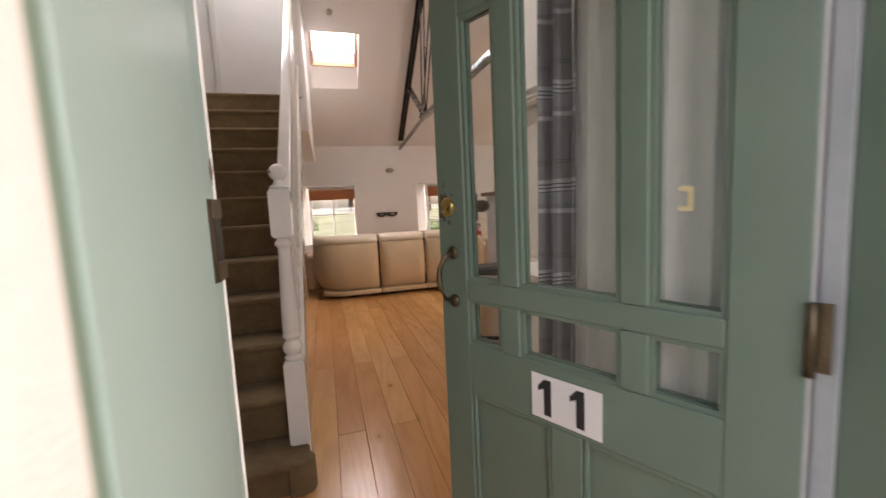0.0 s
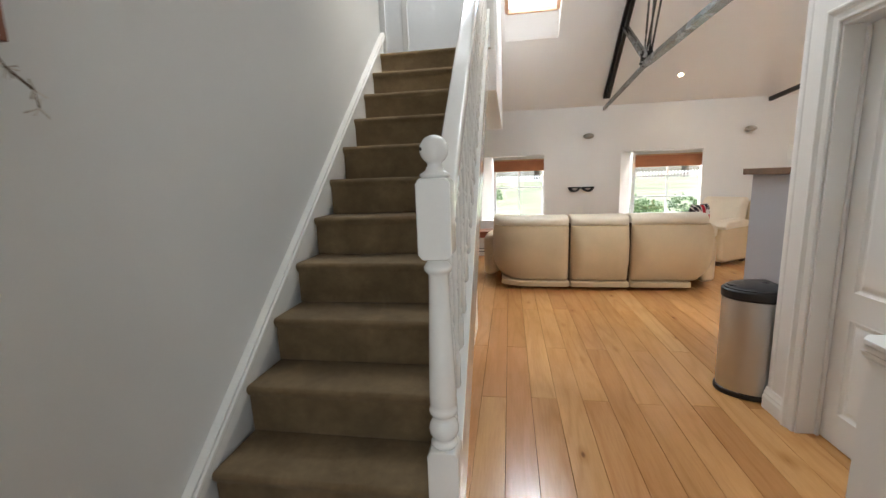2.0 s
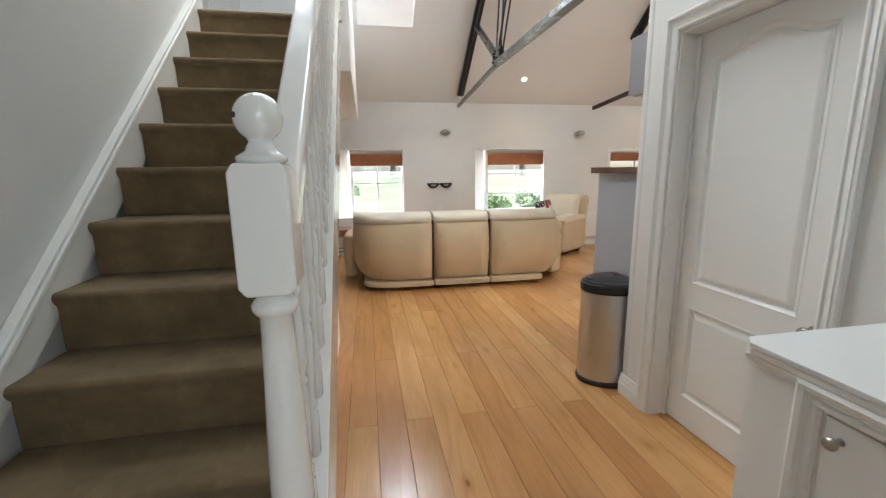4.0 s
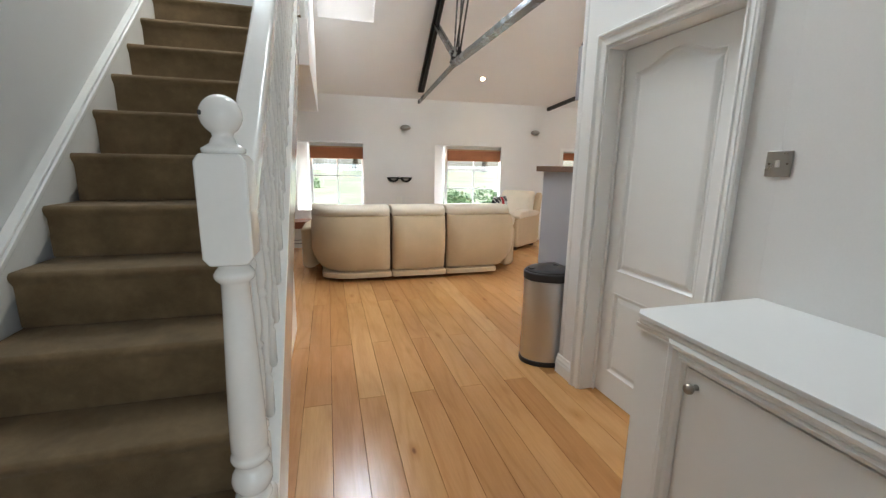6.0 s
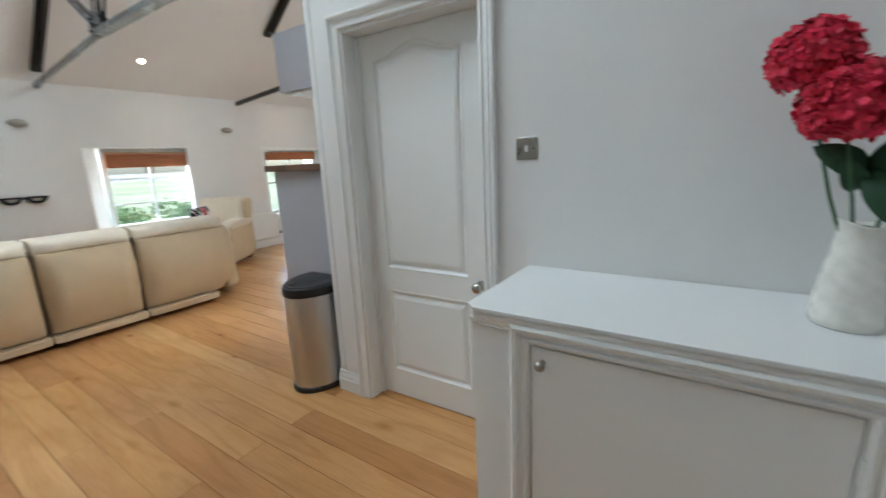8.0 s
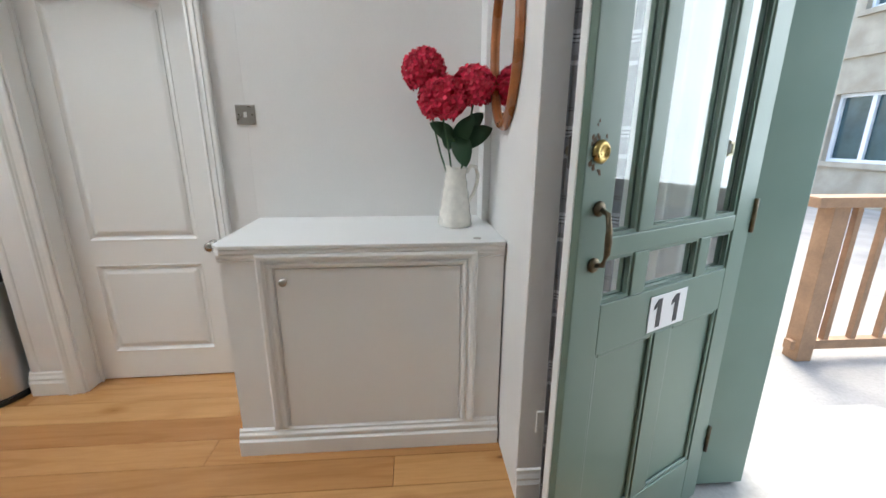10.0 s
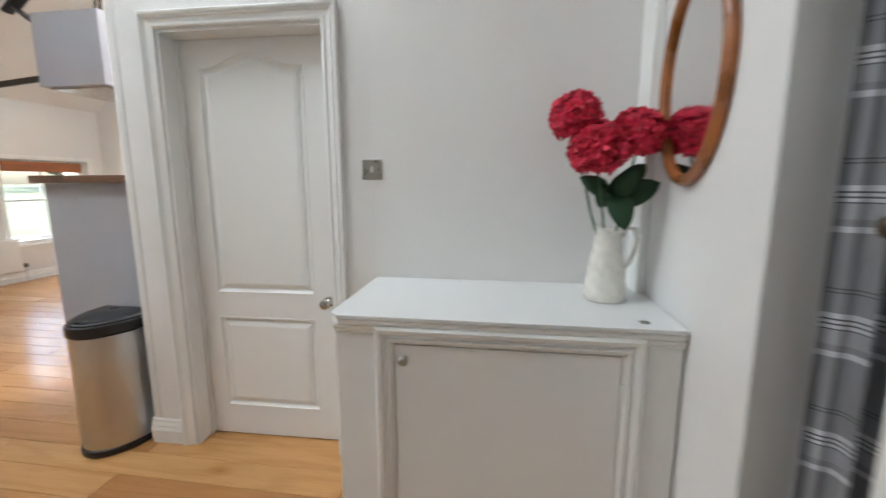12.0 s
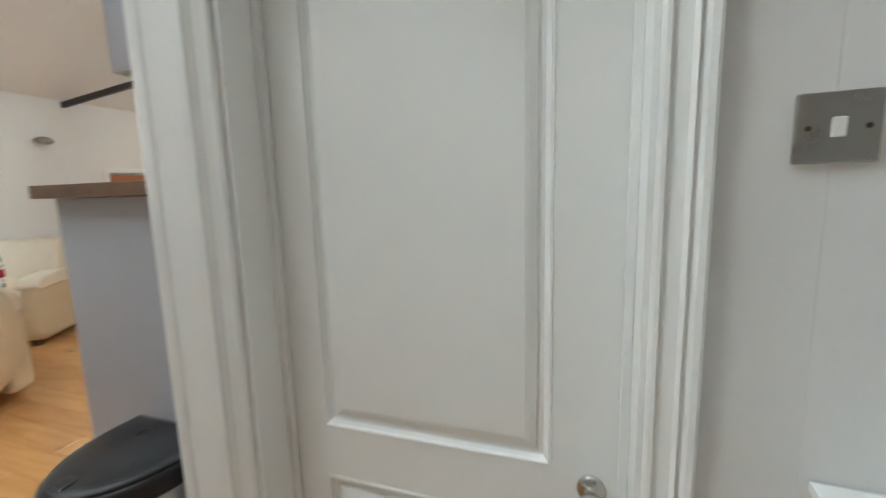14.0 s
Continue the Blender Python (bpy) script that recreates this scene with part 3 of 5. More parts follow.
# ---- trusses ----
def truss(x, label, low=10.02, tie=None):
    tie = tie or GREYIRON
    th = thing("roof_truss", label, "roof truss", (x, 0, 0), group="roof trusses")
    rz = lambda y, o: EAVE + SLOPE * (FY - y) - o if y > RY else EAVE + SLOPE * (y - 2 * RY + FY) - o
    for s in (1, -1):
        Y = lambda y: RY + s * (y - RY)
        part("rafter", beam((0.0, Y(low), rz(low, 0.05) + 0.005), (0, Y(RY + 0.02), rz(RY + 0.02, 0.07)), 0.10, 0.045), IRON, th, bevel=0.003)
        part("rafter_web", beam((0.0, Y(low - 0.12), rz(low - 0.12, 0.12)), (0, Y(RY + 0.03), rz(RY + 0.03, 0.14)), 0.03, 0.08), IRON, th)
        part("tie_bar", beam((0, Y(FY - 0.01), 2.40), (0, Y(8.10), 2.565), 0.035, 0.06 if tie is IRON else 0.05), tie, th)
        part("strut", beam((-0.02, Y(8.10), 2.60), (-0.02, Y(9.05), 3.25), 0.03, 0.035), GREYIRON, th)
        part("strut", beam((0.03, Y(8.10), 2.60), (0.03, Y(9.05), 3.25), 0.03, 0.035), GREYIRON, th)
        for dx in (-0.025, 0.025):
            part("rod", tube([(dx, Y(8.10), 2.60), (dx, Y(7.86), rz(7.86, 0.1))], 0.011), GREYIRON, th, smooth=True)
        for dx in (-0.025, 0.025):
            part("rod", tube([(dx, Y(8.05), 2.62), (dx, Y(6.75), rz(6.75, 0.2))], 0.011), GREYIRON, th, smooth=True)
        gp = [(Y(8.20), 2.54), (Y(8.0), 2.56), (Y(7.96), 2.62), (Y(8.05), 2.73), (Y(8.14), 2.73), (Y(8.22), 2.62)]
        for dx in (-0.035, 0.03):
            part("gusset_plate", prism(gp, "x", dx, dx + 0.006), GREYIRON, th)
        for (by, bz) in ((8.17, 2.58), (8.10, 2.60), (8.03, 2.60), (8.08, 2.68), (8.14, 2.67)):
            part("bolt", tube([(-0.055, Y(by), bz), (0.05, Y(by), bz)], 0.011, 6), IRON, th)
    part("tie_bar", beam((0, 8.10, 2.565), (0, 2 * RY - 8.10, 2.565), 0.09, 0.05), tie, th, bevel=0.004)
    return th


truss(2.70, "black iron roof truss with grey tie bars under a sloping ceiling")
truss(5.10, "dark iron roof truss over the kitchen side", 9.17, IRON)

# ---- staircase ----
RISE, GOING, N1Y, TOPZ = 0.2063, 0.2375, 6.488, 2.431
SX0, SX1 = 0.125, 0.955
NX, NY = 0.989, 4.085
stairs = thing("staircase", "closed white staircase with brown carpeted steps", "staircase", group="")
for k in range(11, -1, -1):
    z = TOPZ - k * RISE
    y = N1Y - k * GOING
    lo = max(0.0, z - RISE)
    depth = GOING + (0.05 if k else 0.10)
    prof = [(y + depth, z), (y + 0.012, z), (y + 0.002, z - 0.006), (y - 0.002, z - 0.018), (y + 0.004, z - 0.034), (y + 0.018, z - 0.05), (y + 0.022, lo), (y + depth, lo)]
    x0, x1 = SX0, SX1
    step = part("step", prism(prof, "x", x0, x1), CARPET, stairs, bevel=0.006)
low = TOPZ - 11 * RISE
y11 = N1Y - 11 * GOING
# bullnose end of the lowest step, round the foot of the newel
outline = [(0.94, y11 + 0.30)] + [(0.985 + 0.075 * math.sin(a), y11 + 0.055 - 0.055 * math.cos(a)) for a in np.linspace(0, math.pi * 0.75, 9)]
outline = [(0.94, y11)] + outline[1:] + [(1.03, NY - 0.05), (0.94, NY - 0.05)]
part("bullnose", prism(outline, "z", 0.0, low), CARPET, stairs, bevel=0.012)
landing = part("landing_carpet", box(-2.5, 1.045, N1Y + 0.1, 7.45, TOPZ - 0.002, TOPZ + 0.004), CARPET, stairs)


def slope_z(y, off):
    return TOPZ + (y - N1Y) * RISE / GOING + off


def raking(x0, x1, y0, y1, o0, o1, floor0=False):
    pts = [(y0, max(0, slope_z(y0, o0))), (y1, slope_z(y1, o0)), (y1, slope_z(y1, o1)), (y0, slope_z(y0, o1))]
    if floor0:
        pts = [(y0, 0.0), (y0 + 0.001, 0.0), (y1, slope_z(y1, o0)), (y1, slope_z(y1, o1)), (y0, slope_z(y0, o1))]
    return prism(pts, "x", x0, x1)


part("wall_string", raking(LX + 0.001, SX0 + 0.004, 3.66, 6.60, -0.30, 0.030), GLOSS, stairs, "white glossy string board")
for o, w in ((0.030, 0.010), (0.045, 0.020), (0.073, 0.012)):
    part("string_moulding", raking(LX + 0.001, SX0 + w, 3.64, 6.62, o, o + (0.014 if o < 0.04 else 0.026 if o < 0.06 else 0.018)), GLOSS, stairs, bevel=0.003)
part("outer_string", raking(SX1 + 0.001, 1.030, NY + 0.03, 6.90, -0.24, 0.055), GLOSS, stairs, "white glossy outer string", bevel=0.004)
part("spandrel_panel", prism([(NY + 0.03, 0.0), (6.60, 0.0), (6.60, 2.09), (NY + 0.03, max(0.02, slope_z(NY + 0.03, -0.245)))], "x", 0.85, 0.892), SATIN, stairs, "white panelling under the stairs")


def newel_profile():
    r = [(0.040 * math.sin(a), 1.461 - 0.040 * math.cos(a)) for a in np.linspace(0.55, math.pi, 16)]
    return [(0.030, 1.383), (0.041, 1.388), (0.042, 1.396), (0.033, 1.402), (0.026, 1.406), (0.023, 1.414), (0.019, 1.420)] + r


newel = thing("newel_post", "white glossy turned newel post with a ball top and square blocks", "newel post", (NX, NY, 0))
part("ball", lathe(newel_profile(), 32), GLOSS, newel, smooth=True)
part("upper_block", prism([(-0.048, 1.176), (-0.036, 1.160), (0.036, 1.160), (0.048, 1.176), (0.048, 1.370), (0.038, 1.386), (-0.038, 1.386), (-0.048, 1.370)], "y", -0.048, 0.048), GLOSS, newel, bevel=0.006)
part("turned_shaft", lathe([(0.030, 1.162), (0.031, 1.150), (0.036, 1.144), (0.041, 1.136), (0.041, 1.128), (0.036, 1.120), (0.029, 1.114), (0.030, 1.06), (0.033, 0.98), (0.036, 0.90), (0.039, 0.82), (0.041, 0.745), (0.041, 0.715),
                            (0.038, 0.706), (0.042, 0.699), (0.044, 0.691), (0.042, 0.683), (0.034, 0.676), (0.031, 0.669), (0.035, 0.660), (0.043, 0.646), (0.046, 0.632), (0.044, 0.618), (0.036, 0.604), (0.031, 0.597),
                            (0.034, 0.592), (0.041, 0.587), (0.042, 0.580), (0.036, 0.572)], 28), GLOSS, newel, smooth=True)
part("lower_block", prism([(-0.038, 0.573), (0.038, 0.573), (0.048, 0.556), (0.048, 0.0), (-0.048, 0.0), (-0.048, 0.556)], "y", -0.048, 0.048), GLOSS, newel, bevel=0.005)
part("peg", tube([(-0.030, -0.024, 1.463), (-0.033, -0.027, 1.463)], 0.005, 8), IRON, newel)
part("foot_block", box(-0.05, 0.055, -0.085, -0.046, 0.0, 0.06), GLOSS, newel, bevel=0.004)

rail = thing("handrail", "white glossy wooden handrail on a staircase", "handrail")
part("rail", raking(0.960, 1.032, NY + 0.04, 6.92, 0.86, 0.925), GLOSS, rail, bevel=0.012)
part("rail_side", raking(0.968, 1.024, NY + 0.04, 6.92, 0.80, 0.862), GLOSS, rail, bevel=0.004)

H = 0.76
bp = [(0.016, 0.0), (0.016, 0.12), (0.010, 0.13), (0.015, 0.145), (0.015, 0.155), (0.009, 0.165), (0.010, 0.19), (0.015, 0.27), (0.0165, 0.33), (0.012, 0.365), (0.010, 0.372), (0.018, 0.384), (0.010, 0.396),
      (0.012, 0.405), (0.0165, 0.43), (0.015, 0.50), (0.010, 0.57), (0.009, 0.585), (0.015, 0.595), (0.015, 0.605), (0.010, 0.618), (0.016, 0.63), (0.016, 0.77)]
first = thing("baluster", "white glossy turned baluster under a handrail", "baluster", (0.995, NY + 0.15, slope_z(NY + 0.15, 0.045)), group="stair balusters")
part("spindle", lathe(bp, 10), GLOSS, first, smooth=True)
for k in range(1, 22):
    y = NY + 0.15 + k * 0.1187
    if y < 6.86:
        copy_thing(first, pose(0.995, y, slope_z(y, 0.045)))
upper = thing("landing_newel", "white glossy landing newel hanging below the upper floor", "newel post", (1.02, 6.98, 0))
part("post", box(-0.046, 0.046, -0.046, 0.046, 2.16, 3.75), GLOSS, upper, bevel=0.004)
part("drop", lathe([(0.046, 2.162), (0.046, 2.15), (0.03, 2.14), (0.032, 2.125), (0.0, 2.115)], 20), GLOSS, upper, smooth=True)
for k in range(5):
    y = 5.35 + 0.22 * k
    structure(part("wall_batten", prism([(y, 2.62 + 0.12 * k), (y + 0.03, 2.64 + 0.12 * k), (y + 0.03, 4.6), (y, 4.6)], "x", LX + 0.001, LX + 0.014), GLOSS, None, bevel=0.002))
structure(part("door_trim", box(0.10, 0.16, 7.43, 7.448, TOPZ + 0.006, 4.5), GLOSS, bevel=0.003))
structure(part("door_trim", box(-0.14, -0.08, 7.43, 7.448, TOPZ + 0.006, 4.5), GLOSS, bevel=0.003))


# ---- inner door and its frame ----
def arch_sweep(points, prof, at, side, material, name, parent):
    """Sweeps a flat profile (across, out) along a path in the y-z plane at x; out points to -x."""
    bm = bmesh.new()
    P = [Vector(p) for p in points]
    rings = []
    for i, p in enumerate(P):
        d0 = (p - P[i - 1]).normalized() if i else (P[1] - p).normalized()
        d1 = (P[i + 1] - p).normalized() if i < len(P) - 1 else d0
        n0, n1 = Vector((-d0.y, d0.x)), Vector((-d1.y, d1.x))
        n = (n0 + n1).normalized()
        k = side / max(0.35, n.dot(n0))
        rings.append([bm.verts.new((at - o, (p + n * k * a).x, (p + n * k * a).y)) for a, o in prof])
    for a, b in zip(rings, rings[1:]):
        for j in range(len(prof)):
            bm.faces.new((a[j], a[(j + 1) % len(prof)], b[(j + 1) % len(prof)], b[j]))
    bm.faces.new(rings[0])
    bm.faces.new(rings[-1])
    return part(name, bm, material, parent)


frame_1 = thing("door_frame", "white painted moulded door frame", "door frame")
frame_1["kind"] = "structure"
frame_1.matrix_basis = LEAN
ARCH = [(0.0, 0.0), (0.0, 0.009), (0.005, 0.013), (0.011, 0.014), (0.014, 0.008), (0.020, 0.0085), (0.036, 0.014), (0.042, 0.021), (0.045, 0.015), (0.049, 0.017), (0.054, 0.025), (0.063, 0.027), (0.068, 0.022), (0.068, 0.0)]
arch_sweep([(5.189, 0.0), (5.189, 2.010), (4.418, 2.010), (4.418, 0.0)][::-1], ARCH, 2.689, 1, SATIN, "architrave", frame_1)
for a in ((5.177, 5.1885, 0.0, 1.994), (4.416, 4.427, 0.0, 1.994)):
    part("jamb", box(2.6905, 2.889, a[0], a[1], a[2], a[3]), SATIN, frame_1)
part("head", box(2.6905, 2.889, 4.416, 5.1885, 1.9945, 2.0025), SATIN, frame_1)
for a in ((5.163, 5.175), (4.429, 4.441)):
    part("stop", box(2.777, 2.792, a[0] - 0.002, a[1] + 0.002, 0.0, 1.98), SATIN, frame_1, bevel=0.002)

door_1 = thing("door_1", "closed white panelled inner door with a chrome knob", "door")
door_1["kind"] = "structure"
door_1.matrix_basis = LEAN


def panel_outline(y0, y1, z0, z1, arched, inset=0.0):
    y0, y1, z0 = y0 + inset, y1 - inset, z0 + inset
    pts = [(y0, z0), (y1, z0), (y1, z1 - inset)]
    if arched:
        n = 14
        for i in range(1, n):
            t = i / n
            s = 0.5 - 0.5 * math.cos(2 * math.pi * t)
            pts.append((y1 + (y0 - y1) * t, z1 - inset + 0.066 * s ** 1.15))
    pts.append((y0, z1 - inset))
    return pts


LEAFX = 2.795
REC = 0.014
leaf = part("leaf", box(LEAFX + REC + 0.0004, LEAFX + 0.035, 4.430, 5.175, 0.008, 1.992), SATIN, door_1)
PY0, PY1, UZ0, UZ1, LZ0, LZ1 = 4.562, 5.082, 0.785, 1.870, 0.166, 0.660
part("stile", box(LEAFX, LEAFX + REC, 4.430, PY0, 0.008, 1.992), SATIN, door_1)
part("stile", box(LEAFX, LEAFX + REC, PY1, 5.175, 0.008, 1.992), SATIN, door_1)
part("bottom_rail", box(LEAFX, LEAFX + REC, PY0, PY1, 0.008, LZ0), SATIN, door_1)
part("lock_rail", box(LEAFX, LEAFX + REC, PY0, PY1, LZ1, UZ0), SATIN, door_1)
arch = panel_outline(PY0, PY1, UZ0, UZ1, True)[2:]
bm = bmesh.new()
for p, q in zip(arch, arch[1:]):
    prism([p, q, (q[0], 1.992), (p[0], 1.992)], "x", LEAFX, LEAFX + REC, bm)
part("top_rail", bm, SATIN, door_1)
for (z0, z1, arched, tag) in ((UZ0, UZ1, True, "upper_panel"), (LZ0, LZ1, False, "lower_panel")):
    rings = []
    bm = bmesh.new()
    for inset, out in ((0.0, 0.0), (0.0015, 0.002), (0.007, 0.0015), (0.0085, -0.004), (0.017, -0.012), (0.024, -0.0135), (0.029, -0.0125), (0.0305, -0.0085), (0.044, -0.0025), (0.052, -0.0005)):
        rings.append([bm.verts.new((LEAFX - out, y, z)) for y, z in panel_outline(PY0, PY1, z0, z1, arched, inset)])
    for a, b in zip(rings, rings[1:]):
        for j in range(len(a)):
            bm.faces.new((a[j], a[(j + 1) % len(a)], b[(j + 1) % len(a)], b[j]))
    bm.faces.new(rings[-1])
    part(tag, bm, SATIN, door_1)
knob = part("door_knob", lathe([(0.0, 0.0), (0.026, 0.0), (0.027, 0.006), (0.022, 0.010), (0.010, 0.012), (0.009, 0.03), (0.013, 0.036), (0.023, 0.044), (0.026, 0.056), (0.024, 0.066), (0.015, 0.072), (0.0, 0.073)], 24), DOORKNOB, door_1, "polished chrome knob", smooth=True)
knob.matrix_basis = Matrix.Translation((LEAFX, 4.488, 0.757)) @ Matrix.Rotation(radians(-90), 4, "Y")
part("latch_screw", box(LEAFX - 0.003, LEAFX, 4.435, 4.439, 0.70, 0.81), NICKEL, door_1)

# ---- low cupboard in the niche ----
CY0, CY1, CX, CZ = 3.112, 4.190, 2.165, 0.915
cup = thing("cabinet", "built-in white painted cupboard with one flat door in a niche", "cabinet")
DYA, DYB, DZA, DZB = 3.284, 3.990, 0.124, 0.816
bm = bmesh.new()
box(CX, CX + 0.02, CY0, DYA - 0.0025, 0.0, CZ - 0.037, bm)
box(CX, CX + 0.02, DYB + 0.0025, CY1, 0.0, CZ - 0.037, bm)
box(CX, CX + 0.02, DYA - 0.0025, DYB + 0.0025, DZB + 0.0025, CZ - 0.037, bm)
box(CX, CX + 0.02, DYA - 0.0025, DYB + 0.0025, 0.0, DZA - 0.0025, bm)
part("face_frame", bm, SATIN, cup)
part("side_panel", box(CX + 0.021, 2.688, CY1 - 0.02, CY1, 0.0, CZ - 0.037), SATIN, cup)
part("carcass", box(CX + 0.03, 2.685, CY0 + 0.004, CY1 - 0.024, 0.0, CZ - 0.05), SATIN, cup)
frame_prof = [(0.0, 0.0), (0.0, 0.006), (0.006, 0.015), (0.014, 0.017), (0.019, 0.008), (0.026, 0.010), (0.034, 0.022), (0.046, 0.025), (0.054, 0.020), (0.058, 0.008), (0.058, 0.0)]
arch_sweep([(DYB + 0.008, DZA + 0.0), (DYB + 0.008, DZB + 0.008), (DYA - 0.008, DZB + 0.008), (DYA - 0.008, DZA + 0.0)][::-1], frame_prof, CX - 0.0005, 1, SATIN, "door_moulding", cup)
cdoor = part("door", box(CX - 0.004, CX + 0.018, DYA, DYB, DZA, DZB), SATIN, cup, "flat white cupboard door", bevel=0.002)
kn = part("knob", lathe([(0.0, 0.0), (0.009, 0.0), (0.007, 0.006), (0.006, 0.014), (0.012, 0.019), (0.0155, 0.026), (0.014, 0.034), (0.0, 0.038)], 20), NICKEL, cdoor, "small satin nickel knob", smooth=True)
kn.matrix_basis = Matrix.Translation((CX - 0.004, 3.955, 0.772)) @ Matrix.Rotation(radians(-90), 4, "Y")
for z in (0.20, 0.70):
    part("hinge", tube([(CX - 0.006, DYA - 0.006, z - 0.03), (CX - 0.006, DYA - 0.006, z + 0.03)], 0.005, 8), SATIN, cdoor)
part("plinth", prism([(CX, 0.0), (CX - 0.024, 0.0), (CX - 0.024, 0.066), (CX - 0.014, 0.074), (CX - 0.018, 0.082), (CX - 0.017, 0.094), (CX - 0.008, 0.102), (CX - 0.009, 0.112), (CX, 0.120)], "y", CY0, CY1 + 0.012), SATIN, cup, bevel=0.001)
part("counter", prism([(2.686, CY0), (2.686, CY1 + 0.018), (2.172, CY1 + 0.018), (2.140, CY1 - 0.014), (2.140, CY0)], "z", CZ - 0.014, CZ), TOPPAINT, cup, "white painted counter", bevel=0.002)
part("counter_edge", prism([(2.686, CY0), (2.686, CY1 + 0.014), (2.170, CY1 + 0.014), (2.145, CY1 - 0.012), (2.145, CY0)], "z", CZ - 0.036, CZ - 0.0145), SATIN, cup, bevel=0.006)
part("bed_mould", prism([(CX, CZ - 0.0365), (CX - 0.017, CZ - 0.0365), (CX - 0.015, CZ - 0.046), (CX - 0.007, CZ - 0.054), (CX - 0.009, CZ - 0.060), (CX, CZ - 0.066)], "y", CY0, CY1 + 0.003), SATIN, cup)
structure(part("pipe_boxing", box(2.545, 2.688, 3.1065, 3.140, CZ + 0.001, 3.2), SATIN, bevel=0.003), "white boxed pipe in the corner of a niche")

# ---- small things on walls ----
sw = thing("light_switch", "square brushed steel light switch with a white rocker", "light switch", (2.689, 4.2185, 1.393))
part("plate", box(-0.006, 0.0, -0.0435, 0.0435, -0.0435, 0.0435), NICKEL, sw, bevel=0.0025)
part("rocker", box(-0.012, -0.0062, -0.007, 0.007, -0.012, 0.012), WHITEPLASTIC, sw, bevel=0.0015)
for y in (-0.030, 0.030):
    part("screw", tube([(-0.0075, y, 0), (-0.0062, y, 0)], 0.0035, 10), DARKBRASS, sw)
al = thing("alarm_sounder", "small white plastic box high on the wall", "alarm", (2.689, 4.215, 2.30))
part("case", box(-0.035, 0.0, -0.05, 0.05, -0.045, 0.07), WHITEPLASTIC, al, bevel=0.006)
part("grille", box(-0.038, -0.0355, -0.04, 0.04, -0.038, -0.015), NICKEL, al)

mir = thing("wall_mirror", "oval mirror in an orange varnished wooden frame", "mirror", (2.26, 3.106, 1.62))
bm, rings = bmesh.new(), []
for i in range(48):
    a = 2 * math.pi * i / 48
    c, s = math.cos(a), math.sin(a)
    rings.append([bm.verts.new((c * (0.185 + o * 0.0 + r), y, s * (0.278 + r))) for r, y, o in ((0.0, 0.010, 0), (0.0, 0.022, 0), (0.010, 0.030, 0), (0.022, 0.030, 0), (0.032, 0.018, 0), (0.034, 0.002, 0))])
for i in range(48):
    a, b = rings[i], rings[(i + 1) % 48]
    for j in range(6):
        bm.faces.new((a[j], a[(j + 1) % 6], b[(j + 1) % 6], b[j]))
part("mirror_frame", bm, FRAMEWOOD, mir, "orange varnished oval frame", smooth=True)
bm = bmesh.new()
bm.faces.new([bm.verts.new((0.186 * math.cos(2 * math.pi * i / 48), 0.012, 0.279 * math.sin(2 * math.pi * i / 48))) for i in range(48)])
bmesh.ops.translate(bm, verts=[v for e in bmesh.ops.extrude_face_region(bm, geom=list(bm.faces))["geom"] if isinstance(e, bmesh.types.BMVert) for v in [e]], vec=(0, -0.008, 0))
part("mirror_glass", bm, MIRROR, mir)
mir.matrix_basis = pose(2.26, 3.106, 1.635)

# ---- jug of flowers ----
jug = thing("jug", "cream embossed china jug with a curled handle on a white counter", "jug", (2.455, 3.275, CZ))
prof = [(0.0, 0.0), (0.070, 0.0), (0.075, 0.006), (0.074, 0.02), (0.069, 0.06), (0.061, 0.12), (0.051, 0.18), (0.045, 0.225), (0.049, 0.245), (0.053, 0.252), (0.050, 0.254), (0.045, 0.245), (0.041, 0.222), (0.043, 0.18), (0.052, 0.08), (0.056, 0.02), (0.0, 0.015)]
bm = lathe(prof, 48)
bmesh.ops.subdivide_edges(bm, edges=[e for e in bm.edges if abs(e.verts[0].co.z - e.verts[1].co.z) > 0.03], cuts=5, use_grid_fill=True)
for v in bm.verts:
    r = math.hypot(v.co.x, v.co.y)
    if r > 0.04 and v.co.z > 0.01:
        a = math.atan2(v.co.y, v.co.x)
        k = 1 + 0.05 * math.sin(5 * a + v.co.z * 60) * math.sin(v.co.z * 70) * min(1, max(0, (0.235 - v.co.z) / 0.02))
        v.co.x, v.co.y = v.co.x * k, v.co.y * k
        if v.co.z > 0.24:
            v.co.z += 0.016 * max(0, math.cos(a - 2.0)) ** 3
part("body", bm, JUG, jug, smooth=True)
h = [(0.0, -0.047, 0.232), (0.0, -0.065, 0.262), (0.0, -0.088, 0.258), (0.0, -0.098, 0.225), (0.0, -0.092, 0.18), (0.0, -0.078, 0.14), (0.0, -0.062, 0.115), (0.0, -0.056, 0.09)]
part("handle", tube(h, [0.008, 0.008, 0.009, 0.009, 0.008, 0.008, 0.007, 0.006], 10), JUG, jug, smooth=True)

rng = random.Random(4)


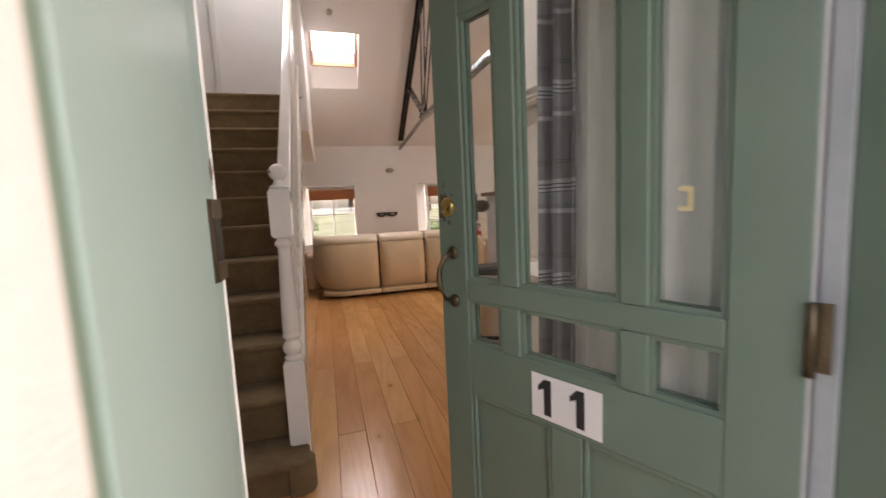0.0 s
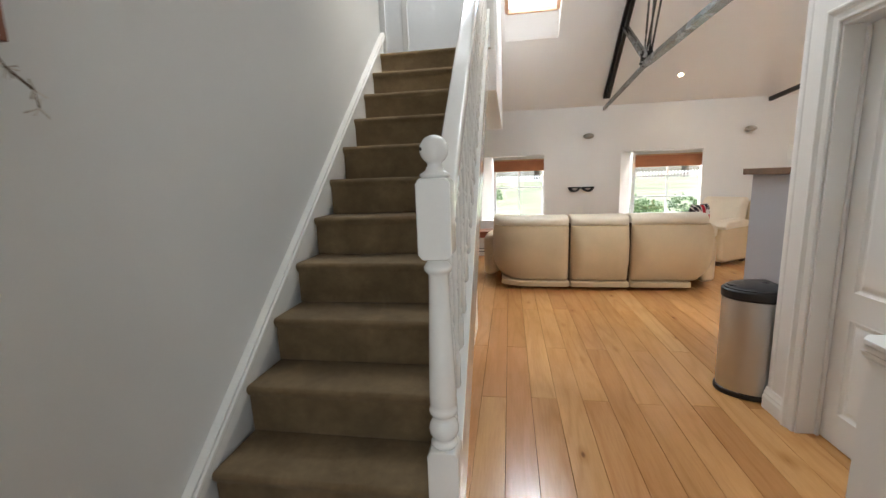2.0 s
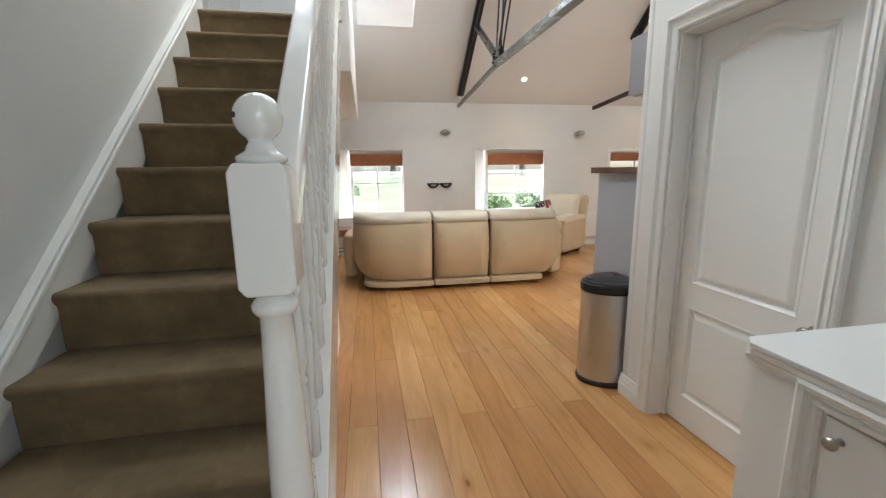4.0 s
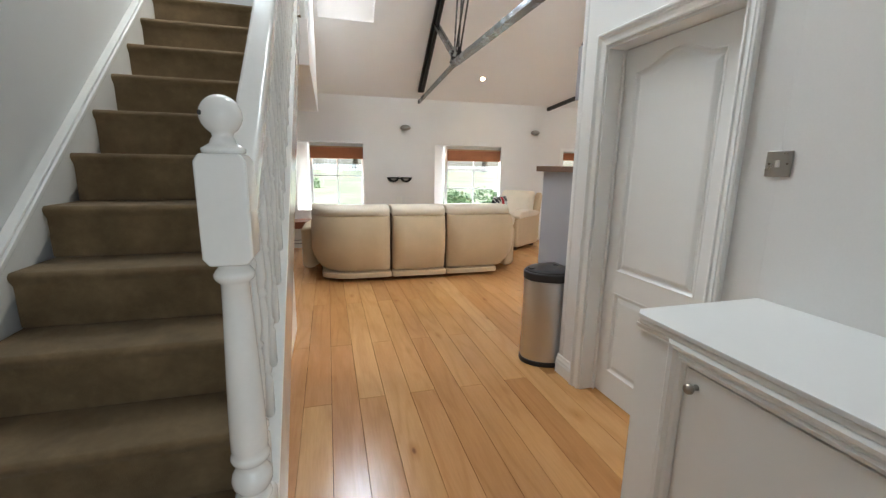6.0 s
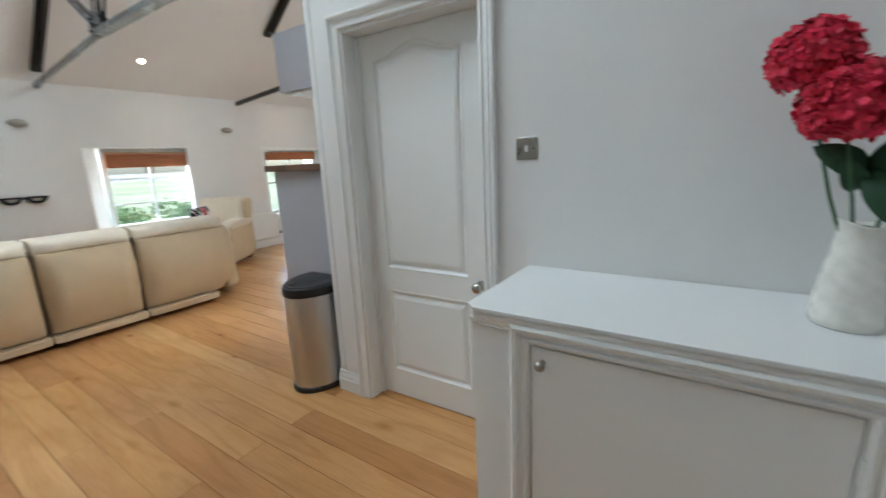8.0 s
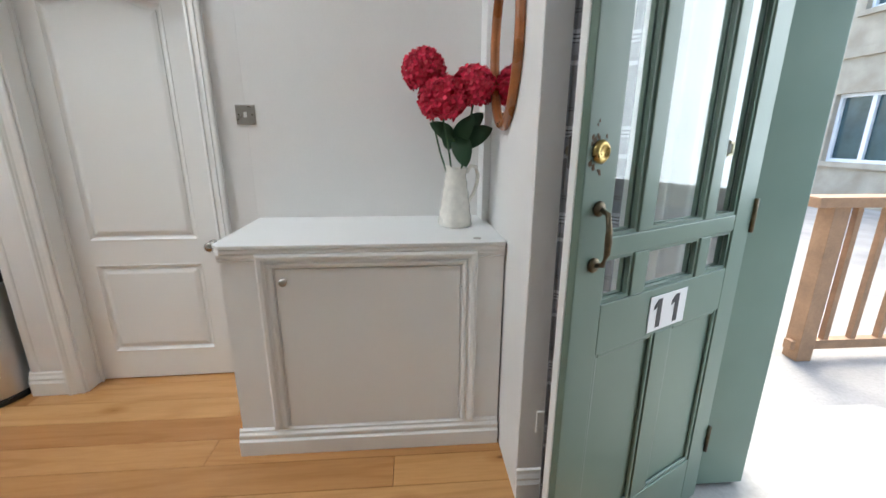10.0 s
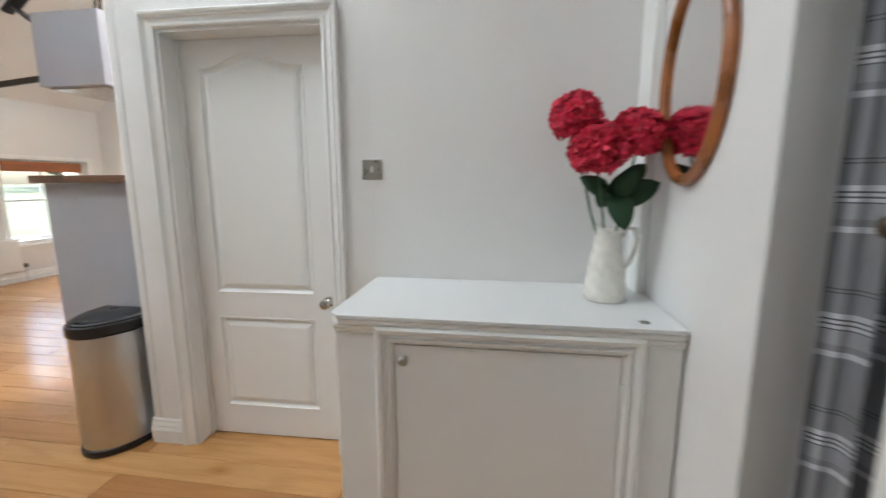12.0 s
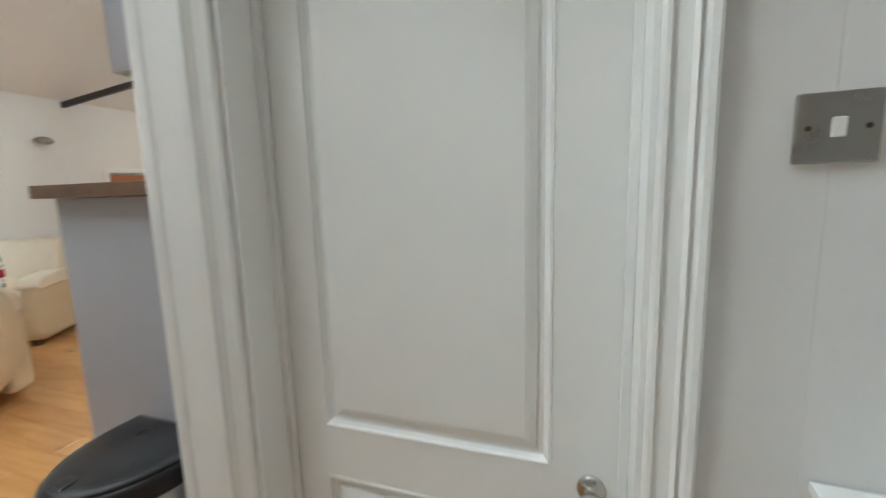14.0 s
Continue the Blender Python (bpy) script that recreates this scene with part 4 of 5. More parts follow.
def petal_ball(bm, c, R, n):
    for _ in range(n):
        z = rng.uniform(-0.75, 1)
        a = rng.uniform(0, 2 * math.pi)
        r = math.sqrt(max(0, 1 - z * z))
        d = Vector((r * math.cos(a), r * math.sin(a), z))
        base = Vector(c) + d * R * rng.uniform(0.80, 0.98)
        t = d.cross(Vector((rng.uniform(-1, 1), rng.uniform(-1, 1), rng.uniform(-1, 1)))).normalized()
        u = d.cross(t)
        for k in range(4):
            a2 = k * math.pi / 2 + rng.uniform(-0.2, 0.2)
            p = math.cos(a2) * t + math.sin(a2) * u
            q = -math.sin(a2) * t + math.cos(a2) * u
            s = R * rng.uniform(0.14, 0.22)
            lift = rng.uniform(0.2, 0.9)
            vs = [base, base + s * (0.55 * p + 0.48 * q) + d * s * lift * 0.5, base + s * (1.0 * p + 0.25 * q) + d * s * lift, base + s * (1.0 * p - 0.25 * q) + d * s * lift * 0.8, base + s * (0.55 * p - 0.48 * q) + d * s * lift * 0.5]
            bm.faces.new([bm.verts.new(v) for v in vs])
    return bm


bouquet = thing("flowers", "artificial crimson hydrangeas with dark green leaves in a jug", "flowers", (2.450, 3.275, CZ + 0.015))
heads = [((-0.02, 0.135, 0.625), 0.086), ((-0.06, 0.065, 0.515), 0.094), ((-0.01, -0.070, 0.565), 0.088)]
for (c, R) in heads:
    fl = part("flower_head", petal_ball(bmesh.new(), c, R * 0.98, 380), RED, bouquet)
    core = bmesh.new()
    bmesh.ops.create_icosphere(core, subdivisions=2, radius=R * 0.78, matrix=Matrix.Translation(c))
    part("core", core, RED, fl, smooth=True)
    part("stem", tube([(0.0, 0.0, 0.0), (c[0] * 0.3, c[1] * 0.25, 0.2), (c[0] * 0.6, c[1] * 0.5, 0.3), (c[0], c[1], c[2] - R * 0.6)], 0.004, 6), STEM, bouquet, smooth=True)


def leaf_mesh(base, tip, width, droop=0.02):
    bm = bmesh.new()
    base, tip = Vector(base), Vector(tip)
    d = tip - base
    side = d.cross(Vector((-1.0, 0.2, 0.3))).normalized()
    nrm = side.cross(d).normalized()
    rows = []
    for i in range(9):
        t = i / 8
        w = width * max(0.0, math.sin(math.pi * (0.03 + 0.97 * t) ** 0.9)) ** 0.65 * 0.5
        c = base + d * t + nrm * droop * math.sin(math.pi * t)
        rows.append([bm.verts.new(c - side * w + nrm * w * 0.25), bm.verts.new(c), bm.verts.new(c + side * w + nrm * w * 0.25)])
    for a, b in zip(rows, rows[1:]):
        for j in (0, 1):
            bm.faces.new((a[j], a[j + 1], b[j + 1], b[j]))
    return bm


for b, t, w in (((0, -0.02, 0.33), (-0.03, -0.150, 0.405), 0.085), ((-0.01, -0.01, 0.38), (-0.075, -0.035, 0.245), 0.085), ((0, 0.01, 0.36), (-0.03, 0.115, 0.425), 0.065),
                ((0.02, -0.02, 0.36), (0.04, -0.120, 0.470), 0.07), ((0.0, 0.0, 0.34), (-0.05, -0.07, 0.455), 0.075), ((0.0, 0.02, 0.32), (-0.045, 0.06, 0.40), 0.05)):
    lf = part("leaf", leaf_mesh(b, t, w), LEAF, bouquet, smooth=True)
    so = lf.modifiers.new("thick", "SOLIDIFY")
    so.thickness = 0.0012
part("foliage_base", tube([(0, 0.0, 0.0), (0.005, 0.0, 0.16), (0, 0.005, 0.23)], [0.02, 0.024, 0.03], 9), STEM, bouquet, "grey green stems bunched in the jug", smooth=True)
coin = thing("metal_disc", "small flat dark metal disc on a white counter", "disc", (2.20, 3.215, CZ))
part("disc", lathe([(0.0, 0.0), (0.016, 0.0), (0.016, 0.002), (0.010, 0.003), (0.0, 0.003)], 20), NICKEL, coin)

# ---- bin ----
bn = thing("pedal_bin", "tall brushed steel bin with black lid beside a grey panel", "bin", (2.808, 5.628, 0))


def dshape(r, front, n=26):
    """Half ellipse towards -x, flat back at x = 0."""
    pts = [(0.0, r)] + [(-0.075 - front * math.cos(a), r * math.sin(a)) for a in np.linspace(math.pi / 2, -math.pi / 2, n)] + [(0.0, -r)]
    return pts


part("foot_ring", prism(dshape(0.172, 0.255), "z", 0.0, 0.035), BLACK, bn, bevel=0.008)
part("body", prism([p for p in dshape(0.165, 0.245, 48)[1:-1]], "z", 0.035, 0.607), STEEL, bn, bevel=0.001)
part("back_case", box(-0.0745, -0.002, -0.170, 0.170, 0.035, 0.607), BLACK, bn, bevel=0.006)
part("lid_rim", prism(dshape(0.171, 0.252), "z", 0.608, 0.668), BLACK, bn, bevel=0.012, segs=3)
bm = bmesh.new()
base = dshape(0.165, 0.240)
rings = []
for f, z in ((1.0, 0.668), (0.97, 0.675), (0.90, 0.681), (0.75, 0.686), (0.4, 0.690), (0.1, 0.691)):
    rings.append([bm.verts.new((-0.13 + (x + 0.13) * f, y * f, z)) for x, y in base])
for a, b in zip(rings, rings[1:]):
    for j in range(len(a)):
        bm.faces.new((a[j], a[(j + 1) % len(a)], b[(j + 1) % len(a)], b[j]))
bm.faces.new(rings[-1])
bm.faces.new(rings[0])
part("lid", bm, BLACK, bn, smooth=True)
part("button", box(-0.30, -0.26, -0.02, 0.02, 0.680, 0.690), BLACK, bn, bevel=0.004)

# ---- kitchen edge ----
kp = thing("grey_end_unit", "tall grey laminate end panel of kitchen units", "kitchen unit")
part("side_panel", box(2.845, 2.885, 5.565, 6.120, 0.0, 1.336), GREYPANEL, kp, bevel=0.002)
part("carcass", box(2.886, 3.46, 5.57, 6.115, 0.0, 1.334), GREYPANEL, kp)
kt = thing("wooden_worktop", "oiled brown wooden top resting on a grey kitchen unit", "worktop")
part("board", box(2.80, 3.50, 5.565, 6.160, 1.337, 1.378), OAKTOP, kt, bevel=0.003)
wc = thing("extractor_hood", "pale grey box extractor hood hanging from the roof", "extractor hood")
part("case", box(3.76, 4.40, 6.62, 7.20, 2.07, 2.60), GREYPANEL, wc, bevel=0.003)
part("grease_filter", box(3.80, 4.36, 6.66, 7.16, 2.055, 2.069), NICKEL, wc)
part("duct", lathe([(0.06, 2.60), (0.06, EAVE + SLOPE * (FY - 6.9) + 0.02)], 16, (4.30, 6.90, 0)), STEEL, wc, smooth=True)

# ---- sofa ----
sofa = thing("sofa", "three-section cream leather sofa seen from its back on an oak floor", "sofa")


def soft(name, bm, material, parent, label="", r=0.05, segs=4):
    return part(name, bm, material, parent, label, bevel=r, segs=segs)


def sofa_curve(x):
    """The line of the back in plan: straight in the middle, bending away at the ends."""
    y = 7.945 + 0.012 * (x - 2.6) ** 2
    if x < 1.45:
        y += 0.95 * (1.45 - x) ** 2 * (1.0 + 1.2 * max(0, 1.15 - x))
    if x > 3.35:
        y += 1.4 * (x - 3.35) ** 2
    return y


def curved(x0, x1, z0, z1, thick, lean=0.0, off=0.0, n=14, bulge=0.0, top_round=0.0, tuck=(0.0, 0.0)):
    bm = bmesh.new()
    zs = [z0 + (z1 - z0) * k / 8 for k in range(9)]
    grid = []
    for w in (0, 1):
        g = []
        for i in range(n + 1):
            x = x0 + (x1 - x0) * i / n
            e = min(i, n - i) / n
            col = []
            for k, z in enumerate(zs):
                t = k / 8
                b = bulge * math.sin(math.pi * min(1, t * 1.0)) * min(1, e * 8)
                b += -0.02 * (max(0, 1 - e * 14)) - top_round * max(0, t - 0.82) / 0.18 - 0.35 * top_round * max(0, 0.12 - t) / 0.12
                y = sofa_curve(x) + off + lean * t - (b if w == 0 else 0) + (thick if w else 0)
                low = max(0, 0.42 - t) / 0.42
                low = low * low + 0.25 * max(0, t - 0.85) / 0.15
                q = i / n
                x2 = x - tuck[1] * low * q ** 3 + tuck[0] * low * (1 - q) ** 3
                col.append(bm.verts.new((x2, y, z)))
            g.append(col)
        grid.append(g)
    for w in (0, 1):
        for i in range(n):
            for k in range(8):
                bm.faces.new((grid[w][i][k], grid[w][i + 1][k], grid[w][i + 1][k + 1], grid[w][i][k + 1]))
    for i in range(n):
        for k in (0, 8):
            bm.faces.new((grid[0][i][k], grid[0][i + 1][k], grid[1][i + 1][k], grid[1][i][k]))
    for k in range(8):
        for i in (0, n):
            bm.faces.new((grid[0][i][k], grid[0][i][k + 1], grid[1][i][k + 1], grid[1][i][k]))
    return bm


secs = [(0.97, 1.893), (1.907, 2.573), (2.587, 3.50)]
for x0, x1 in secs:
    tuck = (0.13 if x0 < 1.0 else 0.0, 0.17 if x1 > 3.4 else 0.0)
    part("base", curved(x0 + tuck[0] * 0.9, x1 - tuck[1] * 1.5, 0.045, 0.105, 0.76, off=-0.045), LEATHER, sofa, bevel=0.022, segs=3)
    part("back_shell", curved(x0 + 0.004, x1 - 0.004, 0.108, 0.785, 0.22, lean=-0.03, off=0.01, bulge=0.085, top_round=0.025, tuck=tuck), LEATHER, sofa, "cream leather sofa back", bevel=0.035, segs=4)
    part("back_cushion", curved(x0 + (0.02 if x0 < 1.0 else 0.006), x1 - (0.07 if x1 > 3.4 else 0.006), 0.770, 0.885, 0.28, lean=0.045, off=0.015, bulge=0.035, top_round=0.05), CUSHION, sofa, bevel=0.055, segs=4)
    part("back_pad", curved(x0 + 0.01, x1 - 0.05, 0.42, 0.84, 0.16, off=0.17, lean=-0.02), CUSHION, sofa, bevel=0.05, segs=3)
    part("seat", curved(x0 + 0.01, x1 - 0.08, 0.20, 0.44, 0.60, off=0.30), LEATHER, sofa, bevel=0.05, segs=3)
for x in (1.90, 2.58):
    part("seam", box(x - 0.006, x + 0.006, sofa_curve(x) + 0.03, sofa_curve(x) + 0.2, 0.06, 0.80), SEAM, sofa)
arm = bmesh.new()
prism([(0.845, 8.50), (0.90, 8.42), (1.0, 8.45), (1.10, 8.75), (1.16, 9.3), (0.95, 9.36), (0.86, 8.9)], "z", 0.07, 0.60, arm)
part("arm", arm, LEATHER, sofa, "rounded leather arm", bevel=0.07, segs=4)
arm = prism([(3.40, 8.02), (3.56, 8.08), (3.66, 8.4), (3.66, 8.92), (3.44, 8.96), (3.36, 8.4)], "z", 0.07, 0.60)
part("arm", arm, LEATHER, sofa, "rounded leather arm", bevel=0.06, segs=4)
arm = prism([(3.44, 8.10), (3.60, 8.16), (3.67, 8.5), (3.64, 8.72), (3.44, 8.76)], "z", 0.58, 0.74)
part("arm_pad", arm, CUSHION, sofa, bevel=0.06, segs=4)
for x, y in ((1.1, 8.6), (1.9, 8.15), (2.6, 8.1), (3.3, 8.2), (1.2, 9.2), (3.5, 8.8)):
    part("foot", box(x - 0.03, x + 0.03, y - 0.03, y + 0.03, 0.0, 0.05), SEAM, sofa)

# ---- armchair ----
ch = thing("armchair", "wide cream leather armchair with a flag cushion near the far windows", "armchair", (4.14, 9.20, 0), 35.0)
W, D = 0.84, 0.78
soft("base", box(0.02, D, 0.02, W - 0.02, 0.06, 0.36), LEATHER, ch, r=0.05)
soft("side", prism([(0.0, 0.10), (0.10, 0.05), (0.75, 0.05), (0.80, 0.14), (0.80, 0.58), (0.02, 0.56)], "y", 0.0, 0.14), LEATHER, ch, r=0.05)
soft("arm_pad", prism([(0.0, 0.57), (0.03, 0.53), (0.70, 0.55), (0.72, 0.62), (0.40, 0.665), (0.08, 0.64)], "y", -0.02, 0.17), CUSHION, ch, r=0.04)
soft("side", prism([(0.0, 0.10), (0.10, 0.05), (0.75, 0.05), (0.80, 0.14), (0.80, 0.58), (0.02, 0.56)], "y", W - 0.14, W), LEATHER, ch, r=0.05)
soft("arm_pad", prism([(0.0, 0.57), (0.03, 0.53), (0.70, 0.55), (0.72, 0.62), (0.40, 0.665), (0.08, 0.64)], "y", W - 0.17, W + 0.02), CUSHION, ch, r=0.04)
soft("seat", box(0.03, 0.62, 0.15, W - 0.15, 0.30, 0.47), CUSHION, ch, r=0.06)
soft("backrest", prism([(0.50, 0.40), (0.72, 0.34), (0.84, 0.88), (0.80, 0.955), (0.70, 0.95), (0.60, 0.80)], "y", 0.12, W - 0.10), CUSHION, ch, r=0.06)
soft("back_side", prism([(0.66, 0.40), (0.80, 0.40), (0.90, 0.88), (0.84, 0.94), (0.76, 0.88)], "y", 0.02, 0.12), LEATHER, ch, r=0.03)
soft("back_side", prism([(0.66, 0.40), (0.80, 0.40), (0.90, 0.88), (0.84, 0.94), (0.76, 0.88)], "y", W - 0.10, W), LEATHER, ch, r=0.03)
for x, y in ((0.1, 0.1), (0.7, 0.1), (0.1, W - 0.1), (0.7, W - 0.1)):
    part("foot", box(x - 0.03, x + 0.03, y - 0.03, y + 0.03, 0.0, 0.07), SEAM, ch)

cu = thing("cushion", "small black, red and white patterned cushion on a cream armchair", "cushion", (3.98, 9.60, 0.49), 215)
bm = bmesh.new()
g = []
for s in (-1, 1):
    rows = []
    for i in range(13):
        row = []
        for j in range(13):
            u, v = i / 6 - 1, j / 6 - 1
            th = 0.07 * (max(0, (1 - u ** 4)) * max(0, (1 - v ** 4))) ** 0.6
            row.append(bm.verts.new((0.21 * u, s * th, 0.19 + 0.19 * v)))
        rows.append(row)
    g.append(rows)
for rows in g:
    for i in range(12):
        for j in range(12):
            bm.faces.new((rows[i][j], rows[i + 1][j], rows[i + 1][j + 1], rows[i][j + 1]))
bmesh.ops.remove_doubles(bm, verts=bm.verts, dist=0.0005)
FLAGBLACK = plain("black_cloth", (0.02, 0.02, 0.03), 0.9)
FLAGRED = plain("red_cloth", (0.5, 0.01, 0.03), 0.9)
FLAGWHITE = plain("white_cloth", (0.75, 0.72, 0.70), 0.9)
body = part("cover", bm, FLAGBLACK, cu, smooth=True)
for s in (-1, 1):
    for (a, b, w, m, d) in (((-0.2, 0.01), (0.2, 0.37), 0.075, FLAGWHITE, 0.003), ((-0.2, 0.37), (0.2, 0.01), 0.075, FLAGWHITE, 0.003), ((-0.2, 0.19), (0.2, 0.19), 0.12, FLAGWHITE, 0.005), ((0, 0.01), (0, 0.37), 0.12, FLAGWHITE, 0.005),
                            ((-0.2, 0.19), (0.2, 0.19), 0.075, FLAGRED, 0.007), ((0, 0.01), (0, 0.37), 0.075, FLAGRED, 0.007)):
        bm = bmesh.new()
        A, B = Vector((a[0], 0, a[1])), Vector((b[0], 0, b[1]))
        side = (B - A).normalized().cross(Vector((0, 1, 0))) * w / 2
        prev = None
        for i in range(13):
            p = A + (B - A) * i / 12
            pr = []
            for k in (-1, 1):
                q = p + side * k
                u, v = max(-1, min(1, q.x / 0.21)), max(-1, min(1, (q.z - 0.19) / 0.19))
                th = 0.07 * (max(0, (1 - u ** 4)) * max(0, (1 - v ** 4))) ** 0.6
                pr.append(bm.verts.new((q.x, s * (th + d), q.z)))
            if prev:
                bm.faces.new((prev[0], prev[1], pr[1], pr[0]))
            prev = pr
        part("stripe", bm, m, cu, smooth=True)

# ---- side table ----
st = thing("side_table", "small dark wood side table with thin black metal legs", "side table", (0.74, 9.86, 0))
part("tabletop", prism([(-0.17, -0.20), (0.17, -0.20), (0.17, 0.20), (-0.17, 0.20)], "z", 0.47, 0.50), REDWOOD, st, bevel=0.006)
part("apron", box(-0.14, 0.14, -0.17, 0.17, 0.39, 0.47), REDWOOD, st, bevel=0.003)
for x in (-0.12, 0.12):
    for y in (-0.15, 0.15):
        part("leg", tube([(x, y, 0.39), (x * 1.0, y, 0.22), (x * 1.15, y * 1.1, 0.0)], 0.008, 8), IRON, st, smooth=True)
part("stretcher", tube([(-0.12, -0.15, 0.16), (0.12, -0.15, 0.16)], 0.006, 8), IRON, st)
part("stretcher", tube([(-0.12, 0.15, 0.16), (0.12, 0.15, 0.16)], 0.006, 8), IRON, st)

# ---- far wall fittings ----
for x in (2.466, 4.85):
    wl = thing("wall_light", "small oval brushed metal wall light", "wall light", (x, FY, 1.98), group="wall lights")
    part("back_plate", lathe([(0.0, 0.0), (0.045, 0.0), (0.05, 0.005), (0.03, 0.012)], 20, sy=0.6), NICKEL, wl, smooth=True).rotation_euler = (radians(90), 0, 0)
    b = part("shade", lathe([(0.0, -0.045), (0.05, -0.038), (0.085, -0.015), (0.09, 0.0), (0.075, 0.02), (0.045, 0.038), (0.0, 0.044)], 24, sy=0.55), NICKEL, wl, smooth=True)
    b.location = (0, -0.065, 0)
    part("arm", tube([(0, -0.005, 0), (0, -0.05, 0)], 0.008), NICKEL, wl)
br = thing("wall_bracket", "pair of black half-round wall sconces joined in the middle", "wall bracket", (2.37, FY, 1.135))
for s in (-1, 1):
    pts = [(s * (0.110 + 0.100 * math.cos(a)), -0.084 * math.sin(a) + 0.03) for a in np.linspace(0, math.pi, 14)]
    inner = [(s * (0.105 + 0.045 * math.cos(a)), -0.034 * math.sin(a) + 0.010) for a in np.linspace(0, math.pi, 14)]
    part("cup", prism(pts, "y", -0.045, -0.002), BLACK, br, bevel=0.006)
    part("inset", prism(inner, "y", -0.049, -0.0455), NICKEL, br)
part("bar", box(-0.03, 0.03, -0.03, -0.002, 0.0, 0.02), BLACK, br)
so = thing("wall_socket", "white plastic double socket on the far wall", "socket", (2.362, FY, 0.76))
part("plate", box(-0.045, 0.045, -0.008, -0.001, -0.075, 0.075), WHITEPLASTIC, so, bevel=0.002)
so2 = thing("wall_socket", "white plastic socket behind the curtain", "socket", (1.857, 2.975, 0.33))
part("plate", box(-0.008, 0.0, -0.07, 0.07, -0.043, 0.043), WHITEPLASTIC, so2, bevel=0.002)
ra = thing("radiator", "low white panel radiator under the far windows", "radiator", (5.10, FY, 0))
part("panel", box(-0.55, 0.42, -0.085, -0.05, 0.16, 0.60), SATIN, ra, bevel=0.01)
for k in range(24):
    x = -0.52 + k * 0.039
    part("rib", box(x, x + 0.02, -0.091, -0.086, 0.19, 0.57), SATIN, ra)
part("valve", lathe([(0.0, 0), (0.018, 0), (0.02, 0.05), (0.0, 0.055)], 12, (0.47, -0.065, 0.20)), IRON, ra, smooth=True)
part("pipe", tube([(0.42, -0.065, 0.19), (0.47, -0.065, 0.19), (0.47, -0.065, 0.0)], 0.008), SATIN, ra)
for x in (-0.4, 0.3):
    part("bracket", box(x, x + 0.03, -0.05, -0.001, 0.2, 0.5), SATIN, ra)

# ---- ceiling lights ----
def downlight(x, y, watts):
    th = thing("ceiling_light", "small round lit recessed ceiling light", "ceiling light", group="recessed ceiling lights")
    th.matrix_basis = Matrix.Translation((x, y, EAVE + SLOPE * (FY - y) - 0.001)) @ Matrix.Rotation(-math.atan(SLOPE), 4, "X")
    part("ring", lathe([(0.030, -0.002), (0.045, -0.006), (0.047, 0.0), (0.030, 0.0)], 24), CHROME, th, smooth=True)
    part("bulb", lathe([(0.0, -0.002), (0.029, -0.002), (0.029, -0.0005), (0.0, -0.0005)], 20), BULB if watts else WHITEPLASTIC, th)
    if watts:
        lp = spot_lamp("spot", (x, y - 0.02, EAVE + SLOPE * (FY - y) - 0.05), watts)


downlight(3.68, 9.80, 1.2)
downlight(5.98, 9.80, 1.2)
downlight(1.45, 8.24, 0)

# ---- picture with dried flowers on the stair wall ----
pic = thing("wall_shelf_box", "dark red-brown wooden wall box with dried white flowers", "wall decoration", (LX, 3.60, 1.72))
bm = bmesh.new()
box(0.001, 0.045, -0.28, -0.25, -0.02, 0.60, bm)
box(0.001, 0.045, 0.10, 0.13, -0.02, 0.60, bm)
box(0.001, 0.045, -0.25, 0.10, 0.57, 0.60, bm)
box(0.001, 0.045, -0.25, 0.10, -0.02, 0.01, bm)
part("box_frame", bm, REDWOOD, pic, bevel=0.002)
part("back_board", box(0.001, 0.006, -0.25, 0.10, 0.01, 0.57), REDWOOD, pic)
dry = thing("dried_flowers", "spray of dried white flowers with a hanging twig", "dried flowers", (LX, 3.60, 1.72))
bm = bmesh.new()
for k in range(26):
    y, z = rng.uniform(-0.33, 0.06), rng.uniform(-0.06, 0.14)
    petal_ball(bm, (0.06 + rng.uniform(-0.01, 0.03), y, z + 0.05), rng.uniform(0.018, 0.03), 9)
part("blossom", bm, DRIED, dry)
tw = [(0.05, 0.0, 0.02), (0.06, 0.07, -0.03), (0.05, 0.11, -0.075), (0.045, 0.16, -0.11), (0.045, 0.165, -0.15)]
part("twig", tube(tw, [0.004, 0.004, 0.003, 0.003, 0.002], 6), TWIG, dry, smooth=True)
part("twig", tube([(0.05, -0.30, 0.0), (0.06, -0.15, 0.02), (0.05, 0.0, 0.02)], 0.005, 6), TWIG, dry, smooth=True)
bm = bmesh.new()
for p in tw[1:]:
    for k in range(5):
        a = rng.uniform(0, 6.28)
        e = Vector(p) + Vector((rng.uniform(-0.01, 0.01), 0.03 * math.cos(a), 0.022 * math.sin(a)))
        tube([p, e], 0.002, 5, bm)
        petal_ball(bm, e, 0.006, 3)
part("twig_bud", bm, DRIED, dry)

# ---- entrance frame, door, curtain ----
fr = thing("door_frame", "worn pale green outer door frame", "door frame")
fr["kind"] = "structure"
part("post", box(0.935, 1.086, 2.2405, 2.438, 0.0, 2.10), GREENLIGHT, fr, "pale green painted post with chipped edge", bevel=0.0015)
part("inner_post", box(0.80, 1.084, 2.439, 2.482, 0.0, 2.10), GREENLIGHT, fr, bevel=0.006)
# Strip in darker green stands in for the shadow gap beside the wall.
part("post_gap_shade", box(0.94, 1.0835, 2.2278, 2.2402, 0.0, 2.10), GREEN, fr)
